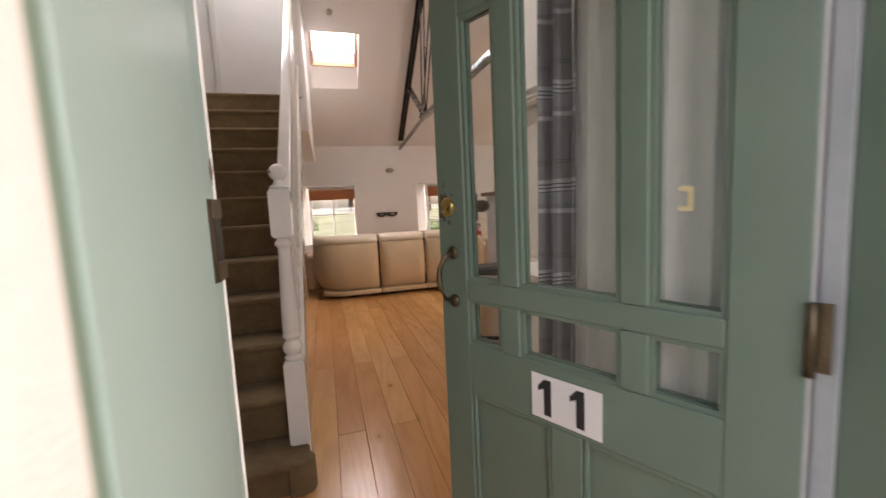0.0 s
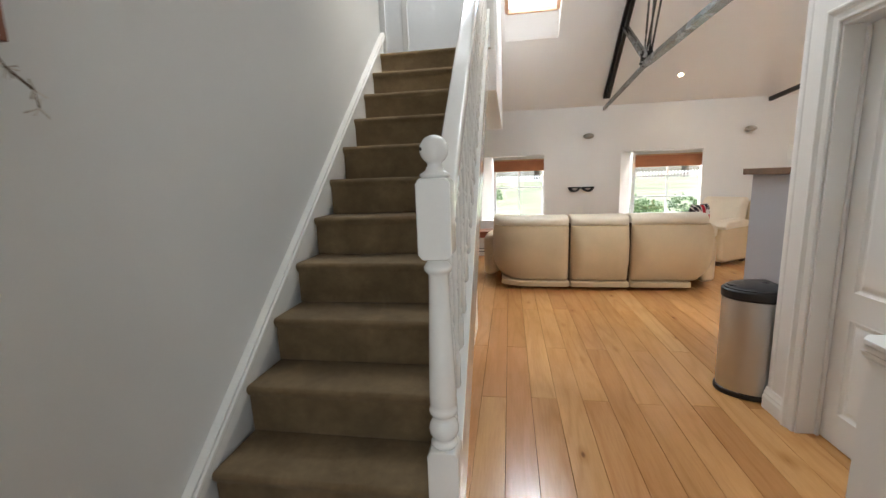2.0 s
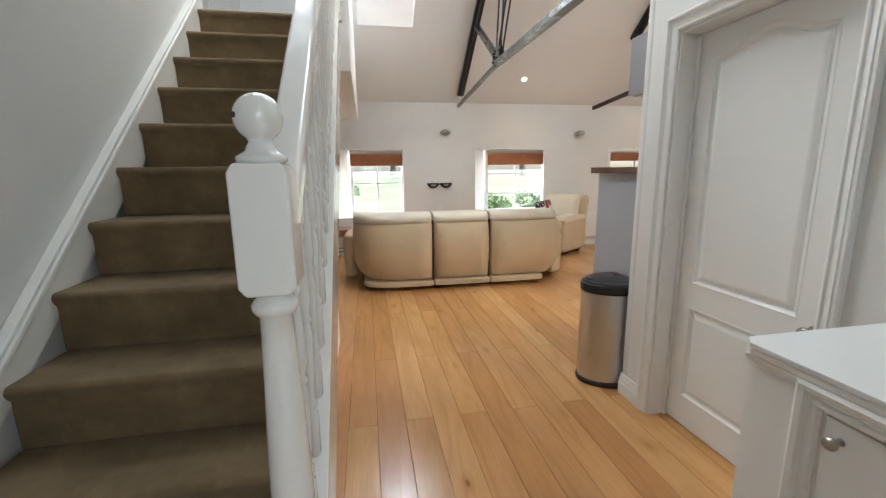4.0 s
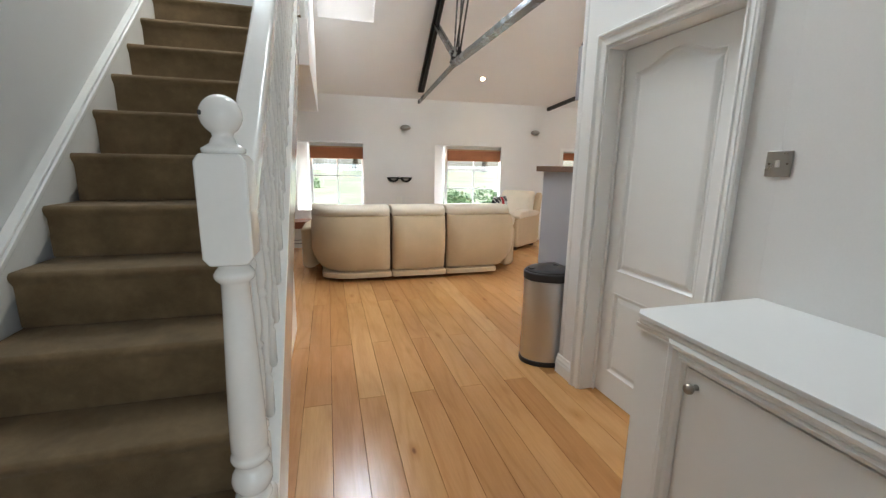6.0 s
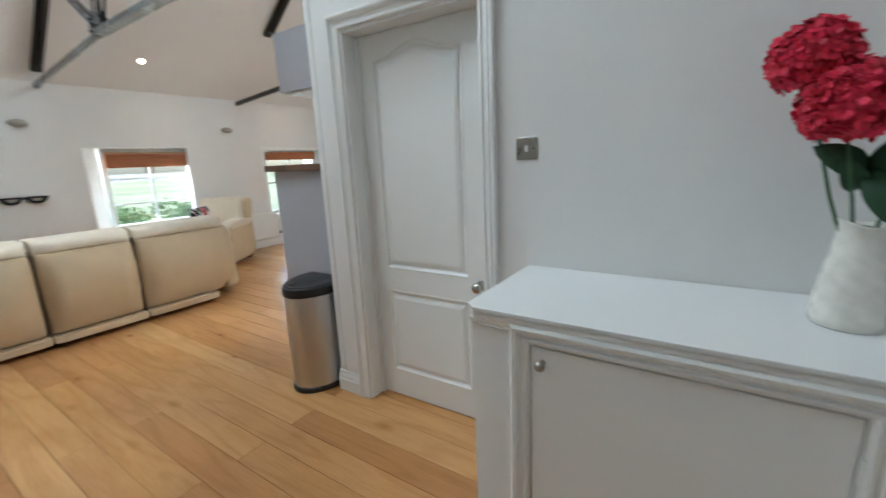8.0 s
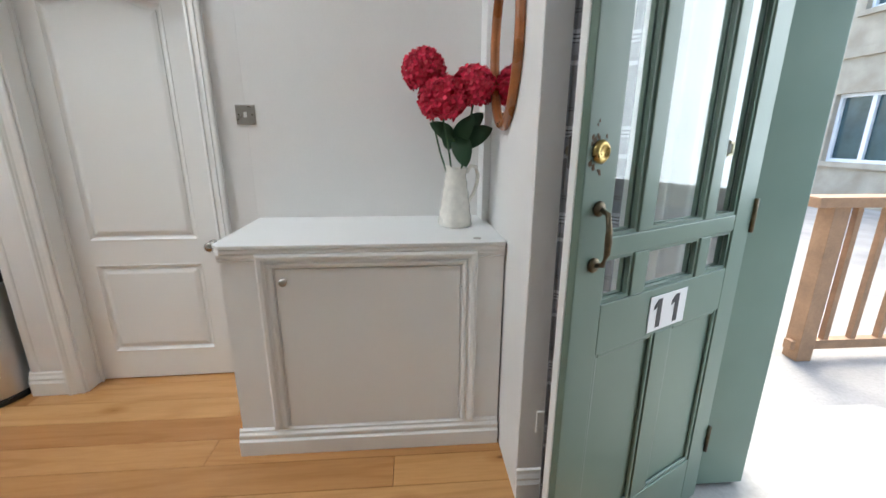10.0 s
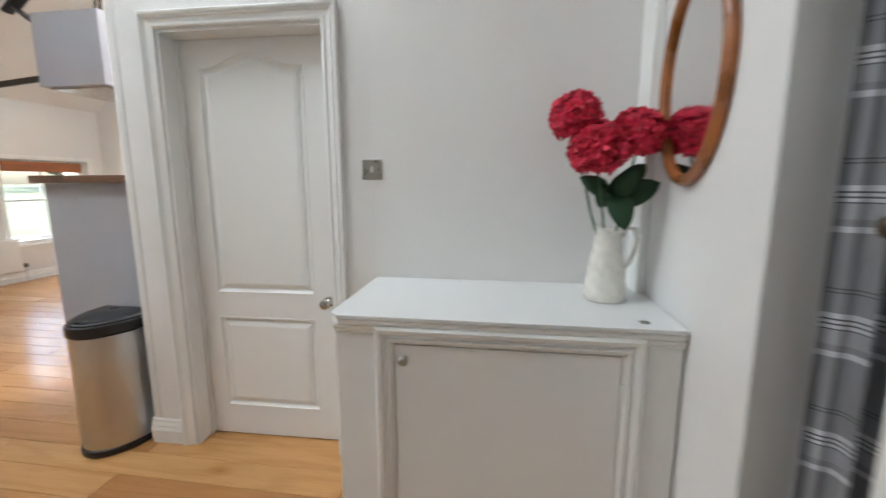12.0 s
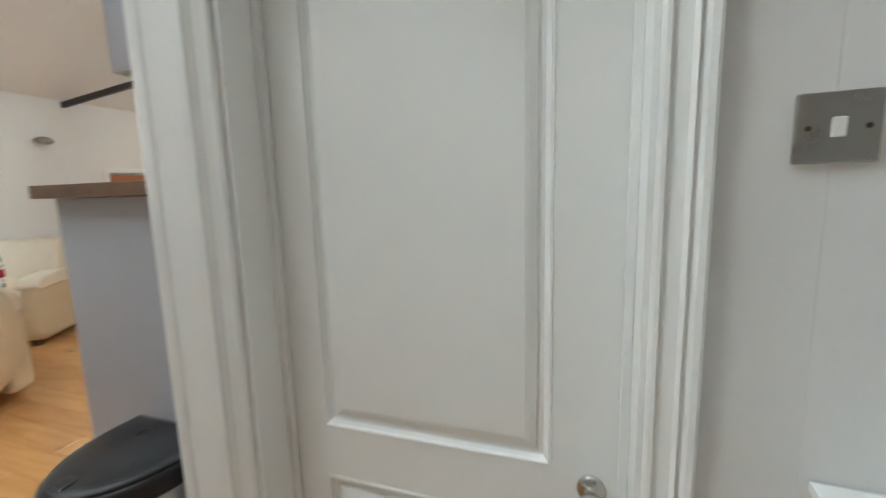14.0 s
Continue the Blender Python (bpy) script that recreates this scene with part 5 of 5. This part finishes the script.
part("post_lining", box(0.79, 1.075, 2.483, 2.490, 0.0, 2.10), SATIN, fr, "white painted inner side of the frame")
part("hinge_post", box(1.862, 2.015, 2.20, 2.415, 0.0, 2.10), GREEN, fr, bevel=0.004)
part("hinge_rebate", box(1.860, 2.015, 2.4153, 2.446, 0.0, 2.10), PALEGREY, fr, "dull pale grey painted strip", bevel=0.002)
part("head", box(0.80, 2.015, 2.256, 2.435, 2.0, 2.10), GREENLIGHT, fr, bevel=0.004)
part("head_inner", box(0.80, 1.859, 2.438, 2.50, 2.0, 2.16), SATIN, fr)
structure(part("screw_hole", tube([(0.786, 2.99, 1.313), (0.7895, 2.99, 1.313)], 0.007, 10), DARKBRASS))
rgw = random.Random(8)
keep = part("lock_keeper", box(1.0855, 1.0865, 2.441, 2.478, 1.220, 1.296), DARKBRASS, fr, "tarnished brass lock keeper on the post")
for z0, z1 in ((1.220, 1.238), (1.278, 1.296)):
    part("keeper_lip", box(1.0867, 1.0885, 2.446, 2.478, z0, z1), DARKBRASS, keep, bevel=0.002)
# Thin black sheet on the plate, drawn for the shaded hollow.
part("keeper_hollow_shade", box(1.0867, 1.0872, 2.452, 2.472, 1.2385, 1.2775), IRON, keep)
edge = [2.4795 - 0.004 - 0.007 * abs(noise.noise(Vector((0, 0, z * 6)))) - 0.006 * abs(noise.noise(Vector((0, 3, z * 23)))) for z in np.linspace(0.1, 2.05, 120)]
bm = bmesh.new()
zs = np.linspace(0.1, 2.05, 120)
fr_v = [(bm.verts.new((1.0847, 2.4802, z)), bm.verts.new((1.0847, y, z)), bm.verts.new((1.0838, y, z))) for y, z in zip(edge, zs)]
for p, q in zip(fr_v, fr_v[1:]):
    bm.faces.new((p[0], p[1], q[1], q[0]))
    bm.faces.new((p[1], p[2], q[2], q[1]))
part("worn_edge", bm, SATIN, fr, "worn pale paint along the post's edge")
for z, h in ((0.62, 0.03), (1.31, 0.025), (0.95, 0.012), (1.62, 0.015)):
    part("paint_chip", prism([(2.470, z), (2.476, z + h * 0.5), (2.472, z + h), (2.466, z + h * 0.6)], "x", 1.0842, 1.0848), SEAM, fr)

DW, DH, DT = 0.763, 1.985, 0.044
door = thing("front_door", "sage green glazed front door standing open, with number 11", "door")
door.matrix_basis = Matrix.Translation((1.835, 2.438, 0.006)) @ Matrix.Rotation(math.atan2(0.8985, -0.439), 4, "Z")
# local x runs from hinge to lock; local y negative is the room side
cols = [(0.096, 0.214), (0.266, 0.500), (0.556, 0.664)]
rows = [(0.910, 1.026), (1.076, 1.722), (1.772, 1.885)]
BAR = 0.006


def inner_outer(name, x0, x1, z0, z1, label="", bev=0.003):
    """The outer face is sage green, the room face white."""
    a = part(name, box(x0, x1, 0.0, DT / 2, z0, z1), GREEN, door, label, bevel=bev)
    part(name, box(x0, x1, -DT / 2, -0.0004, z0, z1), SATIN, door, bevel=bev)
    return a


inner_outer("hinge_stile", 0.0, cols[0][0], 0.0, DH)
inner_outer("lock_stile", cols[2][1], DW, 0.0, DH)
inner_outer("top_rail", cols[0][0], cols[2][1], rows[2][1], DH)
inner_outer("middle_rail", cols[0][0], cols[2][1], 0.775, rows[0][0])
inner_outer("bottom_rail", cols[0][0], cols[2][1], 0.0, 0.20)
inner_outer("lower_muntin", 0.345, 0.42, 0.20, 0.775)
for z0, z1 in ((rows[0][1], rows[1][0]), (rows[1][1], rows[2][0])):
    inner_outer("cross_bar", cols[0][0], cols[2][1], z0, z1, bev=0.004)
for x0, x1 in ((cols[0][1], cols[1][0]), (cols[1][1], cols[2][0])):
    for z0, z1 in rows:
        inner_outer("upright_bar", x0, x1, z0, z1, bev=0.004)
for c in cols:
    for r in rows:
        bm = bmesh.new()
        for s, (ya, yb) in ((1, (0.004, 0.016)), (-1, (-0.016, -0.004))):
            e = 0.009
            box(c[0], c[0] + e, ya, yb, r[0], r[1], bm)
            box(c[1] - e, c[1], ya, yb, r[0], r[1], bm)
            box(c[0] + e, c[1] - e, ya, yb, r[0], r[0] + e, bm)
            box(c[0] + e, c[1] - e, ya, yb, r[1] - e, r[1], bm)
        part("glazing_bead", bm, GREEN, door)
        pn = part("glass_pane", box(c[0] + 0.001, c[1] - 0.001, -0.002, 0.002, r[0] + 0.001, r[1] - 0.001), OLDGLASS, door)
        pn.visible_shadow = False
for x0, x1 in ((0.096, 0.345), (0.42, 0.664)):
    part("lower_panel", box(x0, x1, -0.008, 0.008, 0.20, 0.775), GREEN, door)
    part("lower_panel", box(x0 + 0.03, x1 - 0.03, -0.016, -0.0085, 0.23, 0.745), SATIN, door, bevel=0.006)
    bm = bmesh.new()
    for a in ((x0, x0 + 0.014, 0.20, 0.775), (x1 - 0.014, x1, 0.20, 0.775), (x0 + 0.014, x1 - 0.014, 0.20, 0.214), (x0 + 0.014, x1 - 0.014, 0.761, 0.775)):
        box(a[0], a[1], 0.0085, 0.018, a[2], a[3], bm)
    part("panel_moulding", bm, GREEN, door, bevel=0.004)
OUT = DT / 2
lock = part("cylinder_lock", lathe([(0.0, 0.0), (0.024, 0.0), (0.025, 0.004), (0.020, 0.010), (0.014, 0.012), (0.013, 0.009), (0.0, 0.009)], 24), BRASS, door, "polished brass lock cylinder", smooth=True)
lock.matrix_basis = Matrix.Translation((0.722, OUT, 1.267)) @ Matrix.Rotation(radians(-90), 4, "X")
pull = part("door_pull", tube([(0.709, OUT + 0.006, 1.146), (0.714, OUT + 0.030, 1.138), (0.720, OUT + 0.042, 1.108), (0.722, OUT + 0.044, 1.083), (0.720, OUT + 0.042, 1.056), (0.714, OUT + 0.030, 1.026), (0.709, OUT + 0.006, 1.018)],
                              [0.006, 0.006, 0.007, 0.008, 0.007, 0.006, 0.006], 12), DARKBRASS, door, "tarnished brass pull handle", smooth=True)
for z in (1.146, 1.018):
    rs = part("rosette", lathe([(0.0, 0.0), (0.017, 0.0), (0.018, 0.004), (0.012, 0.010), (0.0, 0.011)], 18), DARKBRASS, pull, smooth=True)
    rs.matrix_basis = Matrix.Translation((0.709, OUT, z)) @ Matrix.Rotation(radians(-90), 4, "X")
nl = part("night_latch", box(0.685, 0.735, -OUT - 0.035, -OUT, 1.225, 1.30), BLACK, door, "black night latch on the room side", bevel=0.005)
part("latch_knob", lathe([(0.0, 0), (0.014, 0.0), (0.018, 0.02), (0.015, 0.035), (0.0, 0.037)], 14), DARKBRASS, nl, smooth=True).matrix_basis = Matrix.Translation((0.69, -OUT - 0.034, 1.265)) @ Matrix.Rotation(radians(90), 4, "X")
for z in (1.065, 1.80, 0.25):
    hg = part("hinge", box(-0.024, 0.0, 0.004, 0.008, z - 0.05, z + 0.05), DARKBRASS, door, "tarnished brass hinge")
    part("hinge_pin", tube([(-0.003, OUT + 0.004, z - 0.052), (-0.003, OUT + 0.004, z + 0.052)], 0.007, 10), DARKBRASS, hg, smooth=True)
    for dz in (-0.03, 0, 0.03):
        part("screw", tube([(-0.014, 0.008, z + dz), (-0.014, 0.0095, z + dz)], 0.0035, 8), DARKBRASS, hg)
plate = part("number_plate", box(0.298, 0.4665, OUT + 0.0005, OUT + 0.003, 0.786, 0.889), SIGNWHITE, door, "white plate with black number 11", bevel=0.001)
for cx in (0.424, 0.345):
    d = [(-0.009, -0.041), (0.009, -0.041), (0.009, 0.020), (0.024, 0.012), (0.024, 0.024), (0.008, 0.041), (-0.009, 0.041)]
    part("digit", prism([(cx + u, 0.838 + v) for u, v in d], "y", OUT + 0.0031, OUT + 0.0042), SIGNBLACK, plate, "black digit 1")
for k in range(22):
    a = rgw.uniform(0, 6.28)
    r = rgw.uniform(0.026, 0.055)
    u, v, q = 0.728 + 0.5 * r * math.cos(a), 1.262 + 1.25 * r * math.sin(a), rgw.uniform(0.002, 0.006)
    part("paint_chip", prism([(u - q, v - 1.4 * q), (u + 0.6 * q, v - q), (u + q, v + 0.7 * q), (u - 0.2 * q, v + 1.6 * q)], "y", OUT + 0.0001, OUT + 0.0008), SEAM, door)
part("hook", box(0.150, 0.158, 0.0035, 0.008, 1.245, 1.285), YELLOWED, door, "yellowed plastic hook on the glass")
for z in (1.245, 1.278):
    part("hook", box(0.158, 0.172, 0.0035, 0.008, z, z + 0.008), YELLOWED, door)

# curtain: hangs on the pier's side between the corner and the door, drawn in folds
cur = thing("curtain", "floor-length grey plaid curtain gathered in folds beside the door", "curtain")


def curtain_mesh(y0, y1, x, z0, z1, folds, amp, spread, uvw, lean, x1=None):
    n, m = 120, 26
    bm = bmesh.new()
    uv = bm.loops.layers.uv.new("uv")
    grid = []
    for j in range(m + 1):
        t = j / m
        z = z0 + (z1 - z0) * t
        row = []
        for i in range(n + 1):
            s = i / n
            wave = math.sin(2 * math.pi * folds * s + 0.6 * math.sin(3 * t)) + 0.35 * math.sin(2 * math.pi * folds * 2.3 * s + 1.1)
            a = amp * (1.0 - 0.35 * t)
            y = y0 + (y1 - y0) * s + spread * (1 - t) * (s - 0.5) + lean * (1 - t)
            row.append((bm.verts.new((x + ((x1 or x) - x) * s + a * wave - 0.02 * (1 - t), y + 0.012 * math.cos(2 * math.pi * folds * s), z)), (s * uvw, z)))
        grid.append(row)
    for j in range(m):
        for i in range(n):
            q = (grid[j][i], grid[j][i + 1], grid[j + 1][i + 1], grid[j + 1][i])
            f = bm.faces.new([v for v, _ in q])
            for l, (_, c) in zip(f.loops, q):
                l[uv].uv = c
    return bm


cl = part("cloth", curtain_mesh(3.045, 2.885, 1.755, 0.02, 2.12, 2.6, 0.030, 0.03, 1.1, 0.01, 1.775), PLAID, cur, "grey plaid cloth", smooth=True)
cl.modifiers.new("thick", "SOLIDIFY").thickness = 0.0016
ln = part("lining", curtain_mesh(2.895, 2.53, 1.763, 0.02, 2.12, 4.2, 0.015, 0.0, 0.5, 0.0, 1.836), LINING, cur, "pale lining cloth", smooth=True)
ln.modifiers.new("thick", "SOLIDIFY").thickness = 0.0012
part("curtain_rod", tube([(1.79, 2.56, 2.14), (1.79, 3.05, 2.14)], 0.012, 12), DARKBRASS, cur, smooth=True)
for y in (2.60, 3.02):
    part("rod_bracket", tube([(1.79, y, 2.14), (1.857, y, 2.14)], 0.006, 8), DARKBRASS, cur)

# ---- outside, window side ----
gr = bmesh.new()
N = 40
vv = [[gr.verts.new((-60 + 130 * i / N, 10.66 + 120 * (j / N) ** 2, -0.25 + 1.3 * min(1, (j / N) ** 2 * 3.0) + 0.08 * math.sin(i * 1.7 + j))) for i in range(N + 1)] for j in range(N + 1)]
for i in range(N):
    for j in range(N):
        gr.faces.new((vv[j][i], vv[j][i + 1], vv[j + 1][i + 1], vv[j + 1][i]))
structure(part("ground", gr, GRASS, smooth=True), "mown lawn rising to a field")


def leaf_crown(c, r, n, size, bm=None, seed=1):
    rg = random.Random(seed)
    bm = bm or bmesh.new()
    lumps = [(Vector((rg.uniform(-0.6, 0.6), rg.uniform(-0.6, 0.6), rg.uniform(-0.45, 0.6))), rg.uniform(0.35, 0.6)) for _ in range(9)]
    for _ in range(n):
        l, lr = rg.choice(lumps)
        d = Vector((rg.gauss(0, 1), rg.gauss(0, 1), rg.gauss(0, 1))).normalized() * lr * rg.uniform(0.7, 1.0)
        p = Vector(c) + Vector(((l + d).x * r[0], (l + d).y * r[1], (l + d).z * r[2]))
        a, b = Vector((rg.gauss(0, 1), rg.gauss(0, 1), rg.gauss(0, 1))).normalized(), Vector((rg.gauss(0, 1), rg.gauss(0, 1), rg.gauss(0, 1))).normalized()
        b = a.cross(b).normalized()
        s = size * rg.uniform(0.6, 1.3)
        bm.faces.new([bm.verts.new(p + s * v) for v in (-a, -0.5 * b, a, 0.5 * b)])
    return bm


for k, (x, y, r) in enumerate(((4.5, 14.2, 0.75), (6.3, 15.4, 0.7), (9.6, 19.0, 0.9), (0.2, 24.0, 0.8))):
    sh = thing("shrub", "green leafy garden shrub on a lawn", "shrub", (x, y, -0.2), group="garden shrubs")
    part("stems", tube([(0, 0, 0), (0.05, 0, 0.5)], [0.05, 0.02], 6), BARK, sh)
    part("foliage", leaf_crown((0, 0, 0.55 * r), (r, r, 0.75 * r), 1500, 0.05, seed=k + 3), BUSH, sh)
for k in range(11):
    x = -22 + k * 6.5
    tr = thing("tree", "leafy green tree beyond the garden", "tree", (x, 44 + 5 * math.sin(k * 2.1), 1.0), group="distant trees")
    hgt = 5 + 2 * math.sin(k * 1.3)
    part("trunk", tube([(0, 0, -1), (0.1, 0, hgt * 0.5), (0, 0.2, hgt * 0.8)], [0.35, 0.25, 0.1], 8), BARK, tr)
    part("crown", leaf_crown((0, 0, hgt * 0.75), (3.6, 3.0, hgt * 0.55), 1600, 0.32, seed=k + 30), TREE, tr)
fence = thing("picket_fence", "white picket fence across the garden", "fence", (0, 42.0, 0.78))
for z in (0.15, 0.42):
    part("rail", box(-9, 22, -0.02, 0.02, z, z + 0.07), UPVC, fence)
for k in range(120):
    part("picket", box(-9 + k * 0.26, -8.9 + k * 0.26, -0.045, -0.021, 0.0, 0.62), UPVC, fence)

# ---- outside, street side ----
structure(part("pavement", box(-30, 30, -22, 2.6, -0.45, -0.302), PAVING), "grey stone paving in front of the entrance")
structure(part("doorstep", box(0.5, 2.3, 1.1, 2.50, -0.30, -0.02), PAVING, bevel=0.01), "stone doorstep")
hs = thing("opposite_building", "pale sandstone building with white framed windows opposite", "building", (0, -7.0, -0.3))
wins = [(1.2, 2.6, 1.0, 2.6), (4.4, 6.2, 0.6, 2.7), (9.0, 10.6, 1.0, 2.6), (-3.5, -2.0, 1.0, 2.6), (1.4, 2.5, 4.4, 6.0), (4.6, 5.9, 4.4, 6.0), (9.2, 10.4, 4.4, 6.0), (-3.4, -2.2, 4.4, 6.0), (-9, -7.6, 1.0, 2.6), (-9, -7.8, 4.4, 6.0)]
w = slab("wall", lambda u, v, ww: (u, -ww, v), (-16, 18), (0, 8.0), wins, 0.35, SANDSTONE)
del w["kind"]
w.parent = hs
for i, (a, b, c, d) in enumerate(wins):
    wd = part("window", box(a, b, -0.22, -0.20, c, d), WINDOWDARK, hs)
    bm = bmesh.new()
    for q in ((a, a + 0.08, c, d), (b - 0.08, b, c, d), (a + 0.08, b - 0.08, c, c + 0.08), (a + 0.08, b - 0.08, d - 0.08, d), ((a + b) / 2 - 0.05, (a + b) / 2 + 0.05, c + 0.08, d - 0.08)):
        box(q[0], q[1], -0.199, -0.13, q[2], q[3], bm)
    part("frame", bm, UPVC, wd)
    part("sill", box(a - 0.1, b + 0.1, -0.01, 0.08, c - 0.12, c), SANDSTONE, wd)
part("string_course", box(-16, 18, 0.001, 0.07, 3.4, 3.6), SANDSTONE, hs)
part("roof", prism([(0.4, 8.0), (-6, 12.5), (-6, 12.3), (0.4, 7.8)], "x", -16.2, 18.2), IRON, hs)
post = thing("timber_railing", "weathered timber handrail and posts beside the path", "railing", (0, 0, -0.3))
for x, y in ((3.2, 0.6), (3.2, -0.6), (3.2, -1.8), (3.2, -3.0)):
    part("post", box(x - 0.06, x + 0.06, y - 0.06, y + 0.06, 0, 1.15), TIMBER, post, bevel=0.005)
part("rail", box(3.12, 3.28, -3.2, 0.8, 1.15, 1.22), TIMBER, post, bevel=0.005)
for k in range(16):
    part("baluster", box(3.18, 3.22, -2.9 + k * 0.22, -2.86 + k * 0.22, 0.15, 1.14), TIMBER, post)
part("rail", box(3.17, 3.23, -3.1, 0.7, 0.08, 0.15), TIMBER, post)

# ---- oak boards ----
floor = thing("floor", "warm oak board floor with knots and dark joints", "floor")
floor["kind"] = "structure"
PW, PX0 = 0.1558, 1.007 - 0.1558 * 10
rg = random.Random(11)


def board(x0, x1, y0, y1):
    e, g = 0.0017, 0.0007
    bm = bmesh.new()
    cx, cy = (x0 + x1) / 2, (y0 + y1) / 2
    hx, hy = (x1 - x0) / 2 - g, (y1 - y0) / 2 - g
    lo = [bm.verts.new((sx * hx, sy * hy, -0.014)) for sx, sy in ((-1, -1), (1, -1), (1, 1), (-1, 1))]
    mid = [bm.verts.new((sx * hx, sy * hy, -e)) for sx, sy in ((-1, -1), (1, -1), (1, 1), (-1, 1))]
    top = [bm.verts.new((sx * (hx - e), sy * (hy - e), 0.0)) for sx, sy in ((-1, -1), (1, -1), (1, 1), (-1, 1))]
    for a, b in ((lo, mid), (mid, top)):
        for i in range(4):
            bm.faces.new((a[i], a[(i + 1) % 4], b[(i + 1) % 4], b[i]))
    bm.faces.new(top)
    ob = part("plank", bm, OAK, floor)
    ob.location = (cx, cy, 0)


# boards run in two alternating rows, each with its end joints in line
for r in range(0, 50):
    x0 = PX0 + r * PW
    x1 = min(x0 + PW, MX)
    if x0 < -0.6 or x0 > MX - 0.01:
        continue
    y = 2.602 if (x0 > 0.70 and x1 < 1.85) else 3.10
    ends = [3.57, 5.393, 7.18, 8.98] if r % 2 == 0 else [4.33, 6.185, 8.0, 9.82]
    for e in [v + rg.uniform(-0.012, 0.012) for v in ends if v - y > 0.1] + [FY]:
        board(x0, x1, y, e)
        y = e
